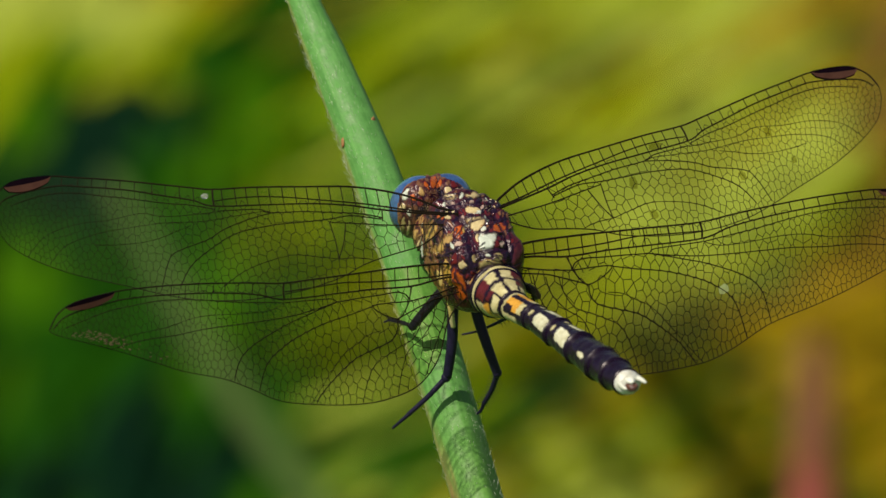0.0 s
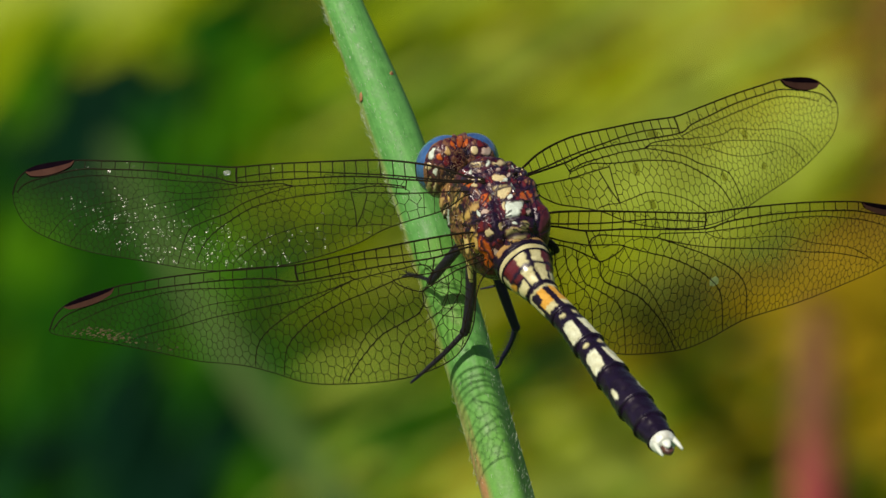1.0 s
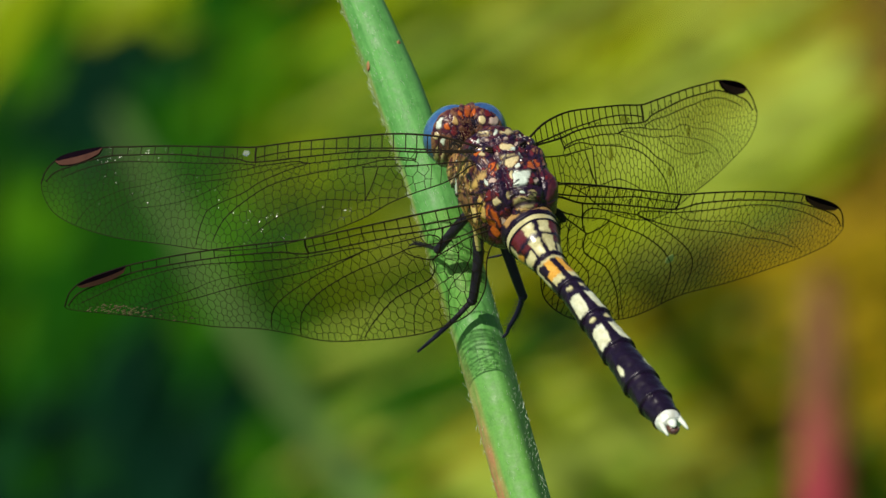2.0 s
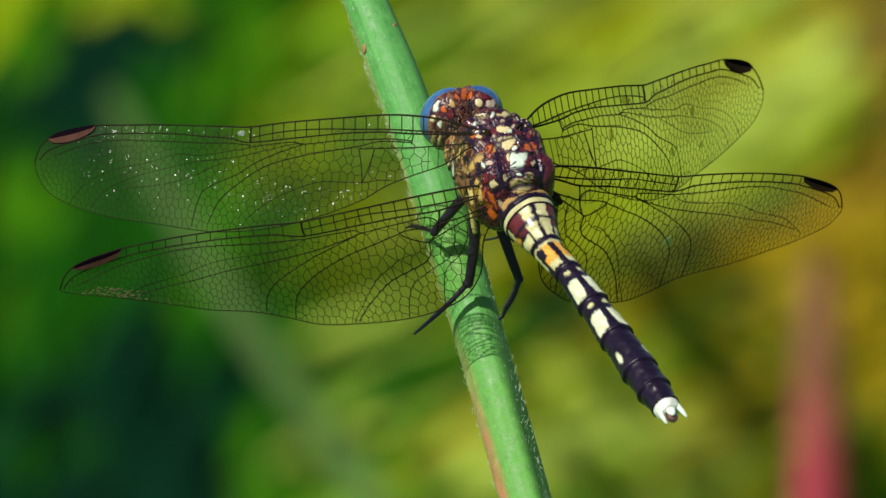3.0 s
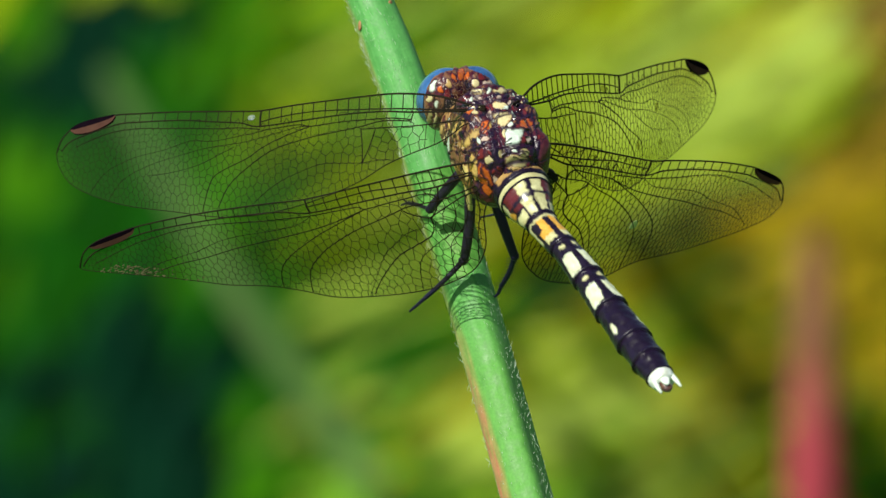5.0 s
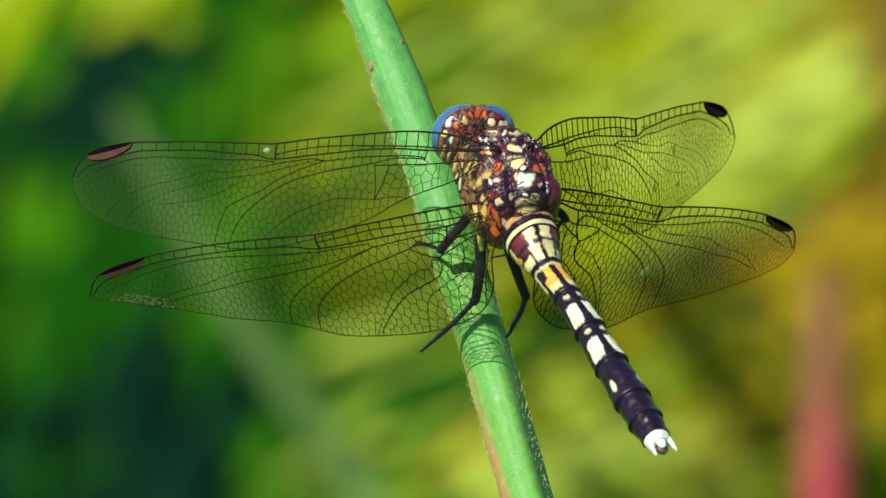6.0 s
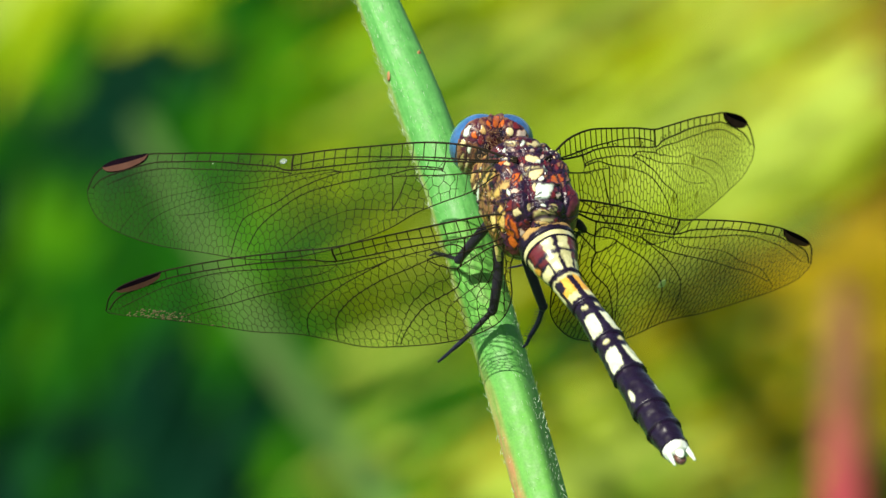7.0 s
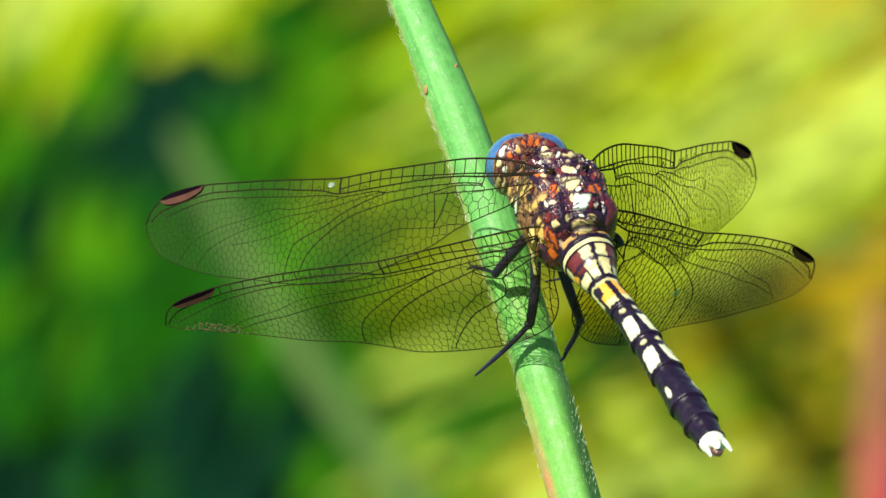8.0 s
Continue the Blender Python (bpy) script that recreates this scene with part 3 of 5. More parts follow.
# single cells tinted dark as film holes without reflection, and one with a reflection painted pale: wing, middle, half
# sizes, turn
HOLES = [("fore_right", 575, 83, 7, 9, 10), ("fore_right", 611, 26, 6, 6, 0), ("fore_right", 498, 4, 7, 9, 25), ("fore_right", 283, 16, 8, 13, -8), ("fore_right", 301, -51, 8, 9, 20), ("fore_right", 352, 86, 14, 7, 5)]
# a cell that reflects the light, painted pale
GLINTS = [("hind_right", 375, -71, 10, 8, 25)]
for spots, mat, name, label in ((HOLES, M_HOLE, "clouded_cell", "wing cell tinted darker as a hole in the shiny film"), (GLINTS, M_GLINT, "dried_cell", "pale wing cell, its reflection put in the colour")):
    for key, x, y, a, b, turn in spots:
        side, plan, _ = WINGS[key]
        lead = float(np.interp(x, [p[0] for p in plan["front"]], [p[1] for p in plan["front"]]))
        spin = Matrix.Rotation(radians(turn), 2)
        rim = [Vector((x, y)) + spin @ Vector((a * u, b * v)) for u, v in ((-1, -0.5), (-0.4, -1), (0.7, -0.9), (1, 0.1), (0.6, 1), (-0.7, 0.8))]
        rim = [Vector((p.x, p.y, -side * relief(p.x, p.y, lead, -0.33 if plan is FORE else -0.12))) * UNIT for p in rim]
        out = Vector((0, 0, 0.5 * UNIT))
        n = len(rim)
        mesh_object(name, [p + out for p in rim] + [p - out for p in rim], [tuple(range(n)), tuple(range(2 * n - 1, n - 1, -1))] + [(i, i + n, (i + 1) % n + n, (i + 1) % n) for i in range(n)],
                    mat, wings[key], smooth=False, label=label)

worn = []
rng = random.Random(17)
for k in range(110):
    x = rng.gauss(685, 32)
    y = np.interp(x, [600, 663, 726, 790], [-40, -6, 20, 44]) + rng.uniform(0, 20)
    worn.append(ball(Vector((x, y, -9)) * UNIT, (Vector((1, 0, 0)), Vector((0, 1, 0)), Vector((0, 0, 1))),
                     (rng.uniform(0.8, 3.4) * UNIT, rng.uniform(0.5, 1.3) * UNIT, 0.7 * UNIT), 0.4, 3, 7, 5))
tagged(mesh_object("crumpled_edge", *join(*worn), M_WORN, wings["hind_left"], label="worn crumpled brownish wing edge"), kind="stuff")

# a bead of water under the left fore wing's nodus
M_DEW = bpy.data.materials.new("water")
M_DEW.use_nodes = True
M_DEW.node_tree.nodes["Principled BSDF"].inputs["Transmission Weight"].default_value = 0.85
M_DEW.node_tree.nodes["Principled BSDF"].inputs["Roughness"].default_value = 0.02
M_DEW.node_tree.nodes["Principled BSDF"].inputs["IOR"].default_value = 1.33
mesh_object("dewdrop", *ball(Vector((432, 106, -4)) * UNIT, (Vector((1, 0, 0)), Vector((0, 1, 0)), Vector((0, 0, 1))), (7 * UNIT, 5 * UNIT, 4.5 * UNIT), 0, 1, 24, 16),
            M_DEW, wings["fore_left"], label="small clear bead of water")


# ---------------------------------------------------------------- thorax
def on_ball(x, y, centre, half, strict=False):
    """Where the line of sight at x, y of the plan first meets a body ellipsoid: place and outward normal."""
    o = V(x, y, 0) - centre
    d = Vector((0, 0, 1))
    inv = [1 / (h * h) for h in half]
    a = sum(inv[i] * d.dot(AXES[i]) ** 2 for i in range(3))
    b = sum(inv[i] * d.dot(AXES[i]) * o.dot(AXES[i]) for i in range(3))
    c = sum(inv[i] * o.dot(AXES[i]) ** 2 for i in range(3)) - 1
    disc = b * b - a * c
    if disc < 0 and strict:
        return None, None
    w = (-b + math.sqrt(max(disc, 0))) / a
    p = o + d * w
    n = sum((AXES[i] * p.dot(AXES[i]) * inv[i] for i in range(3)), Vector()).normalized()
    return centre + p, n


def plate(place, normal, along, half, thick, seed=0, turn=0.0):
    """A low rounded sclerite lying on a surface."""
    f = (along - normal * along.dot(normal)).normalized()
    f = Matrix.Rotation(radians(turn), 3, normal) @ f
    l = normal.cross(f)
    return ball(place, (f, l, normal), (half[0] * UNIT, half[1] * UNIT, thick * UNIT), 0.22, 1.6, 14, 8, 0.85)


thorax = tagged(new("thorax"), "stout maroon thorax with cream and orange plates")
thorax.parent = dragonfly
T_MID, T_HALF = B(44, -3, -57), [q * UNIT for q in (108, 72, 82)]
NECK_MID, NECK_HALF = B(150, 8, -95), [q * UNIT for q in (46, 48, 46)]
INKS = [(0.12, 0.013, 0.016), (0.012, 0.007, 0.022), (0.54, 0.46, 0.24), (0.52, 0.61, 0.52), (0.42, 0.28, 0.10), (0.44, 0.095, 0.014), (0.50, 0.34, 0.10), (0.19, 0.09, 0.045), (0.34, 0.20, 0.07),
        (0.36, 0.31, 0.13), (0.48, 0.37, 0.30)]
SKIN = [M_MAROON, M_BLACK, M_CREAM]


def back_shape(x, y, z):
    """Relief of the back: a middle ridge between two furrows, cross furrows and swollen wing roots. Height and darkness of the furrow."""
    if z < -60:
        return 0.0, 0.0
    side = abs(y)
    h = 7 * math.exp(-(side / 20) ** 2)
    furrow = math.exp(-((side - 33) / 6.0) ** 2)
    h -= 4 * furrow
    swell = max(math.exp(-((x - 58) / 20) ** 2), math.exp(-((x + 18) / 20) ** 2))
    h += 9 * swell * math.exp(-((side - 56) / 13) ** 2)
    cross = max(math.exp(-((x - c) / 3.6) ** 2) for c in (100, 78, 34, -33, -54)) if side < 34 else 0
    h -= 3.5 * cross
    h += 6 * math.exp(-((x - 126) / 15) ** 2) * ease(70, 45, side) - 5 * math.exp(-((x - 106) / 5) ** 2) * ease(60, 40, side)
    return h, max(furrow, cross * 1.1) ** 2


def plain_shape(x, y, z):
    return 0.0, 0.0


def scaled_ball(name, centre, half, plates, parent, nu, nv, ground, seed, label="", shape=plain_shape, form=None, power=0.94, ridges=()):
    """An ellipsoid of the body whose surface is set with low sclerites: right, down, half sizes, turn, taper, squareness, pigment."""
    verts, faces = ball(centre, AXES, half, 0.0, 1, nu, nv, power)
    verts = [form(v) for v in verts] if form else verts
    pts = np.array([tuple(v) for v in verts])
    ax = np.array([tuple(v) for v in AXES])
    rel = pts - np.array(tuple(centre))
    nrm = sum(np.outer((rel @ ax[i]) / half[i] ** 2, ax[i]) for i in range(3))
    nrm /= np.linalg.norm(nrm, axis=1)[:, None] + 1e-12
    own = [shape(*(ax @ p / UNIT)) for p in pts]
    pts = pts + nrm * (np.array([o[0] for o in own]) * UNIT)[:, None]
    warp = np.array([noise.noise(Vector(p) * 9000 + Vector((seed, 0, 0))) for p in pts])
    broad = np.array([noise.noise(Vector(p) * 2600 + Vector((seed, seed, 0))) for p in pts])
    fine = np.array([noise.noise(Vector(p) * 26000 + Vector((0, seed, 0))) for p in pts])
    bent = np.array([tuple(noise.noise_vector(Vector(p) * 3200 + Vector((0, 0, seed)))) for p in pts]) * 3.0 * UNIT
    best = np.full(len(pts), 9.0)
    second = np.full(len(pts), 9.0)
    slot = np.zeros(len(pts), int)
    lift = np.zeros(len(pts))
    # each side of the body carries the same sclerites: the far one takes them from its mirror image
    flip = np.eye(3) - 2 * np.outer(ax[1], ax[1])
    hidden = nrm[:, 2] < 0
    seat = pts + bent
    seat[hidden] = np.array(tuple(centre)) + (seat[hidden] - np.array(tuple(centre))) @ flip.T
    px, py = seat[:, 0] / UNIT + 910, 233 - seat[:, 1] / UNIT
    for x, y, a, b, turn, taper, p, which in plates:
        c, s = math.cos(radians(turn)), -math.sin(radians(turn))
        v = ((py - y) * c - (px - x) * s) / b
        u = ((px - x) * c + (py - y) * s) / (a * np.clip(1 + taper * v, 0.25, 1.75))
        d = (np.abs(u) ** p + np.abs(v) ** p) ** (1 / p) + warp * 0.05 + fine * 0.03
        hit = d < best
        second = np.where(hit, best, np.minimum(second, d))
        best[hit] = d[hit]
        slot[hit] = which
        lift[hit] = 0.6
    dome = np.where(best < 1, np.clip(1 - best ** 4, 0, 1) * lift, 0)
    seam = np.where(best > 0.45, second - best, 9.0)
    groove = -1.6 * np.exp(-((best - 1.05) / 0.1) ** 2) - 1.6 * np.exp(-(seam / 0.08) ** 2)
    crest = np.zeros(len(pts))
    for x0, y0, x1, y1, wide in ridges:
        k = np.clip(((px - x0) * (x1 - x0) + (py - y0) * (y1 - y0)) / ((x1 - x0) ** 2 + (y1 - y0) ** 2), 0, 1)
        gap = np.hypot(px - x0 - k * (x1 - x0), py - y0 - k * (y1 - y0))
        crest = np.maximum(crest, np.exp(-(gap / wide) ** 4))
    pts = pts + nrm * ((dome + groove * 0.7 + crest * 2.2 + broad * 1.2) * UNIT)[:, None]
    # pigment: pale in the middle of a plate, browned at its rim, dark plum in the seams
    inks = np.array(INKS)
    plum, wine = np.array((0.016, 0.005, 0.020)), np.array((0.060, 0.008, 0.018))

    def soft(lo, hi, v):
        k = np.clip((v - lo) / (hi - lo), 0, 1)[:, None]
        return k * k * (3 - 2 * k)

    body = inks[slot] * (1 + 0.25 * fine[:, None])
    rim = body * np.array((0.62, 0.40, 0.26)) + wine * 0.25
    colour = body + (rim - body) * soft(0.66, 1.05, best + warp * 0.3)
    flank = soft(54 * UNIT, 72 * UNIT, np.abs(pts @ ax[1]))
    flank = flank if name == "hull" else np.maximum(flank, 0.85)
    ground_ink = wine + (inks[ground] - wine) * soft(-0.35, 0.3, broad + warp * 0.25) * (0.04 + 0.96 * flank)
    colour = colour + (ground_ink - colour) * soft(0.96, 1.08, best)
    edge = np.exp(-((best - 1.02) / 0.15) ** 2) + np.exp(-(seam / 0.15) ** 2)
    edge = np.maximum(edge, np.array([max(0.0, min(1.0, o[1])) for o in own]))
    edge = np.maximum(edge, crest)
    colour = colour + (plum - colour) * np.clip(edge, 0, 1)[:, None] * 0.94
    return mesh_object(name, pts, faces, M_CUTICLE, parent, label=label, pigment=np.clip(colour, 0, 1))


# sclerites of the thorax, with a few painted glints: right, down, half sizes, turn, taper, squareness, pigment
# the small white ones at (869, 147) and (837, 162) are painted glints
COLLAR_PLATES = [(848, 149, 15, 4, 14, 0, 2.5, 2), (890, 146, 15, 5, 8, 0, 2.2, 2), (869, 147, 4, 6, -25, 0, 2, 3), (837, 162, 3, 6, 0, 0, 2, 3), (848, 161, 9, 5, 8, 0, 1.6, 10), (915, 153, 6, 4, -10, 0, 2, 10),
    (886, 158, 5, 4, 20, 0, 1.5, 10), (887, 173, 14, 6, 0, -0.25, 2.4, 2), (898, 176, 5, 4, 0, 0, 2, 3), (908, 167, 7, 5, 20, 0, 1.8, 10), (922, 172, 9, 10, 0, 0, 2, 1), (938, 179, 6, 6, 0, 0, 2, 7),
    (833, 183, 10, 7, 20, 0, 1.7, 5), (843, 185, 7, 6, 0, 0.5, 1.3, 2)]
# the white sliver at (915, 253) is a highlight put in as pigment
BACK_PLATES = [(869, 188, 5, 7, -20, 0, 1.5, 10), (912, 190, 4, 7, 20, 0, 1.5, 3), (892, 198, 16, 13, 0, -0.5, 3.5, 2), (907, 206, 5, 5, 30, 0, 1.5, 3), (876, 204, 4, 5, 0, 0, 1.6, 3), (934, 205, 12, 11, 0, 0, 2.2, 5),
    (862, 212, 13, 9, 62, 0, 2.2, 5), (844, 224, 17, 8, 58, 0, 2, 4), (872, 209, 2, 9, -12, 0, 2, 6), (911, 231, 18, 19, -4, -0.40, 4, 3), (892, 233, 7, 15, 0, 0, 2.4, 0), (932, 231, 6, 15, -8, 0, 2.4, 0),
    (895, 226, 4, 13, -8, 0, 3, 2), (915, 253, 6, 3, 0, 0, 2.5, 3)]
REAR_PLATES = [(893, 258, 7, 8, -20, 0, 1.8, 9), (933, 257, 8, 9, 15, 0, 1.8, 9), (919, 271, 22, 12, -3, 0.2, 3, 9), (917, 284, 18, 3, -3, 0, 2.5, 4), (882, 262, 8, 21, 8, 0, 2.4, 1), (869, 270, 9, 8, -15, 0.6, 1.2, 2),
    (862, 233, 9, 6, 25, 0, 1.6, 10), (851, 237, 3, 6, 20, 0, 2, 3), (878, 239, 6, 7, 0, 0, 1.6, 1), (874, 224, 6, 6, 0, 0, 2, 1), (939, 233, 6, 6, 0, 0, 1.5, 10), (951, 222, 5, 9, -10, 0, 2, 0), (952, 252, 8, 13, 0, 0, 2, 1)]
FLANK_PLATES = [(861, 300, 24, 12, -62, -0.2, 2.4, 5), (868, 322, 14, 8, -62, 0, 2, 5), (845, 290, 20, 8, -68, 0, 2, 6), (842, 270, 11, 7, -55, 0, 1.8, 6), (855, 260, 13, 6, 75, 0, 2, 0), (829, 290, 20, 5, -82, 0, 2.4, 2), (819, 268, 11, 10, 0, 0, 2, 7),
    (814, 214, 20, 8, 60, 0, 2, 6), (829, 240, 16, 7, 55, 0, 1.8, 6), (806, 262, 8, 8, 0, 0, 2, 7), (845, 250, 12, 4, 22, 0, 2, 1), (884, 307, 10, 5, -70, 0, 2, 10)]
# the white dot at (800, 249) paints a glint
NECK_PLATES = [(795, 230, 17, 5, 66, 0, 2, 2), (804, 205, 15, 6, 62, 0, 2, 6), (818, 222, 18, 5, 62, 0, 2, 6), (800, 249, 4, 3, 0, 0, 2, 3), (786, 214, 12, 4, 75, 0, 2, 4), (808, 240, 12, 5, 60, 0, 2, 4), (828, 194, 10, 8, 0, 0, 2, 4)]
# dark raised ridges of the back and collar: from and to (right, down), half width
BACK_RIDGES = [(824, 160, 838, 148, 2.5), (838, 148, 868, 141, 2), (874, 141, 902, 139, 2), (902, 139, 926, 147, 2.5), (850, 168, 876, 156, 2), (876, 166, 902, 164, 2), (872, 193, 887, 184, 2.5),
    (887, 184, 904, 185, 2), (904, 185, 916, 198, 2.5), (880, 209, 887, 192, 1.6), (872, 215, 940, 214, 2.5), (886, 250, 903, 248, 2.5), (903, 248, 932, 245, 2.5), (896, 264, 900, 254, 2), (928, 254, 940, 268, 2)]
FLANK_RIDGES = [(803, 244, 824, 194, 2), (826, 244, 842, 204, 2), (852, 232, 874, 200, 2), (840, 252, 876, 236, 2.5), (836, 282, 852, 262, 2), (856, 284, 880, 326, 2), (838, 300, 858, 330, 2),
    (946, 196, 956, 246, 2.5), (876, 246, 890, 282, 3), (940, 246, 952, 276, 3), (812, 256, 850, 256, 2), (820, 236, 838, 216, 1.5)]
rng = random.Random(41)
FILLER = []
while len(FILLER) < 95:
    x, y = rng.uniform(820, 958), rng.uniform(140, 300)
    if all(abs((x - q[0]) / (q[2] + 1)) ** 2 + abs((y - q[1]) / (q[3] + 1)) ** 2 > 1 for q in COLLAR_PLATES + BACK_PLATES + REAR_PLATES + FLANK_PLATES) and all(math.hypot(x - q[0], y - q[1]) > 6.5 for q in FILLER):
        FILLER.append((x, y, rng.uniform(2.5, 4.5), rng.uniform(4, 9), rng.uniform(-60, 60), rng.uniform(-0.5, 0.5), rng.uniform(1.2, 1.9), rng.choice((1, 1, 1, 1, 1, 0, 0, 0, 7))))
SEAMS = []
for k in range(46):
    x, y, turn, half = rng.uniform(824, 956), rng.uniform(145, 300), radians(rng.choice((-50, -20, 25, 60)) + rng.uniform(-14, 14)), rng.uniform(5, 10)
    SEAMS.append((x - math.cos(turn) * half, y + math.sin(turn) * half, x + math.cos(turn) * half, y - math.sin(turn) * half, rng.uniform(1.0, 1.6)))
scaled_ball("hull", T_MID, T_HALF, COLLAR_PLATES + BACK_PLATES + REAR_PLATES + FLANK_PLATES + FILLER, thorax, 360, 250, 8, 3.0, "", back_shape, power=0.68, ridges=BACK_RIDGES + FLANK_RIDGES + SEAMS)
scaled_ball("neck", NECK_MID, NECK_HALF, NECK_PLATES, thorax, 200, 140, 8, 5.0, "striped yellow and brown neck", ridges=[(800, 216, 790, 246, 2), (812, 204, 802, 246, 2), (826, 200, 812, 246, 2)])
for x, y, w, size, turn in ((926, 166, -62, (15, 10, 9), -35), (954, 248, -36, (17, 11, 11), -20), (846, 180, -26, (17, 8, 8), 12), (864, 262, -4, (16, 8, 8), 20)):
    root = ball(V(x, y, w), (Matrix.Rotation(radians(turn), 3, "Z") @ Vector((1, 0, 0)), Matrix.Rotation(radians(turn), 3, "Z") @ Vector((0, 1, 0)), Vector((0, 0, 1))),
                [q * UNIT for q in size], 0.16, 1.8, 40, 28)
    slots = []
    for f in root[1]:
        c = sum((Vector(root[0][i]) for i in f), Vector()) / len(f)
        v = noise.noise(c * 4200)
        slots.append(1 if v < 0.2 else 0 if v < 0.42 else 2)
    mesh_object("wing_root", *root, SKIN, thorax, slots, label="knobbly dark wing hinge")
rng = random.Random(3)
for k in range(14):
    a = rng.uniform(-60, 120)
    s = rng.choice((-1, 1))
    p, n = on_ball(905 + s * rng.uniform(22, 52) - a * 0.24, 215 - a * 0.55 + rng.uniform(-8, 8), T_MID, T_HALF, True)
    if p is None or n.z < 0.3:
        continue
    mesh_object("knob", *plate(p, n, FWD, (rng.uniform(2, 4.5), rng.uniform(2, 4.5)), rng.uniform(3, 6)), M_MAROON, thorax)


def bristles(count, centre, half, rng, length, region, thick=0.5):
    pieces = []
    while len(pieces) < count:
        x, y = rng.uniform(*region[:2]), rng.uniform(*region[2:])
        p, n = on_ball(x, y, centre, half, True)
        if p is None:
            continue
        d = (n + Vector([rng.uniform(-0.5, 0.5) for _ in range(3)])).normalized()
        e = p + d * length * UNIT * rng.uniform(0.5, 1.2)
        pieces.append(tube([p, p.lerp(e, 0.6) + LEFT * UNIT, e], [thick * UNIT, thick * 0.7 * UNIT, 0.1 * UNIT], 3, False))
    return join(*pieces)


mesh_object("bristles", *bristles(120, T_MID, T_HALF, random.Random(7), 13, (790, 960, 170, 330)), M_HAIR, thorax, label="fine pale hairs")

# ---------------------------------------------------------------- head
head = tagged(new("head"), "brown spotted head with large blue eyes")
head.parent = dragonfly
H_MID, H_HALF = B(214, 0, -84), [q * UNIT for q in (48, 74, 60)]
EYE_MID, EYE_HALF = [B(222, 26 * s, -82) for s in (1, -1)], [q * UNIT for q in (46, 52, 60)]


def nape(v):
    """Back of the head: it lies over the rear of both eyes, as far as a rim that leaves the blue free."""
    d = (v - H_MID).normalized()
    reach = 0.0
    for c in EYE_MID:
        o = H_MID - c
        a = sum((d.dot(AXES[i]) / EYE_HALF[i]) ** 2 for i in range(3))
        b = sum(d.dot(AXES[i]) * o.dot(AXES[i]) / EYE_HALF[i] ** 2 for i in range(3))
        k = sum((o.dot(AXES[i]) / EYE_HALF[i]) ** 2 for i in range(3)) - 1
        reach = max(reach, (-b + math.sqrt(max(b * b - a * k, 0))) / a)
    p = H_MID + d * reach
    x, y = p.x / UNIT + 910, 233 - p.y / UNIT
    rim = (abs((x - 820) / 67) ** 2.4 + abs((y - 172) / 64) ** 2.4) ** (1 / 2.4)
    crown = math.hypot((x - 818) / 15, (y - 118) / 24)
    over = max(-1.0, min(1.0, (1.0 - min(rim, crown)) * 12)) if p.z > H_MID.z - 30 * UNIT else -1.0
    return p + d * (over * 3.5 - 0.5) * UNIT


# the long white spot at (769, 139) is a painted glitter of light
CROWN_SPOTS = [(818, 117, 7, 13, 0, 0, 2, 5), (806, 124, 4, 11, 25, 0, 2, 5), (829, 121, 4, 10, -20, 0, 2, 5), (844, 133, 7, 9, 15, 0.3, 1.6, 2), (866, 135, 10, 9, 20, 0, 2, 10), (855, 122, 8, 6, -20, 0, 2, 0),
    (797, 136, 6, 9, 20, 0, 1.6, 4), (831, 138, 5, 9, 10, 0, 2, 1), (782, 146, 5, 9, 20, 0, 2, 5), (769, 139, 5, 12, -24, 0, 2.4, 3), (763, 162, 7, 7, 0, 0, 1.6, 2), (775, 172, 5, 8, 0, 0, 1.6, 3)]
CHEEK_SPOTS = [(763, 194, 4, 15, -8, 0, 2, 9), (774, 200, 3, 16, -8, 0, 2, 2), (800, 178, 12, 24, 0, 0, 2, 1), (786, 210, 4, 14, -10, 0, 2, 4), (853, 150, 8, 7, 0, 0, 2, 0), (795, 154, 6, 12, 10, 0, 2, 0)]
scaled_ball("occiput", H_MID, H_HALF, CROWN_SPOTS + CHEEK_SPOTS, head, 260, 180, 7, 9.0, form=nape)
for c in EYE_MID:
    mesh_object("eye", *ball(c, AXES, EYE_HALF, 0.0, 1, 64, 44), M_EYE, head, label="glossy blue compound eye")
mesh_object("face", *ball(B(272, 0, -110), AXES, (26 * UNIT, 30 * UNIT, 42 * UNIT), 0.08, 3), M_CREAM, head, label="pale face")
mesh_object("nape_hair", *bristles(260, H_MID, H_HALF, random.Random(8), 13, (792, 836, 130, 215), 0.45), M_OCHRE, head, label="brown nape hairs")

# ---------------------------------------------------------------- abdomen
A_LEN = 620.0
A_JOINT = V(917, 303, -16)


def tail_dir(right, down):
    return Vector((right, -down, math.sqrt(max(A_LEN ** 2 - right ** 2 - down ** 2, 1)))).normalized()


A_DIR = tail_dir(264, 347)
A_UP = (DORSAL - A_DIR * DORSAL.dot(A_DIR)).normalized()
A_SIDE = A_UP.cross(-A_DIR)           # towards the insect's left
A_UP, A_SIDE = A_UP * math.cos(0.24) + A_SIDE * math.sin(0.24), A_SIDE * math.cos(0.24) - A_UP * math.sin(0.24)
PROFILE = [(-25, 42), (0, 49), (25, 52), (50, 50), (75, 43.5), (100, 35), (124, 29), (150, 26.5), (200, 25.5), (300, 27.5), (400, 30), (480, 32), (545, 30), (590, 24.5), (618, 20)]


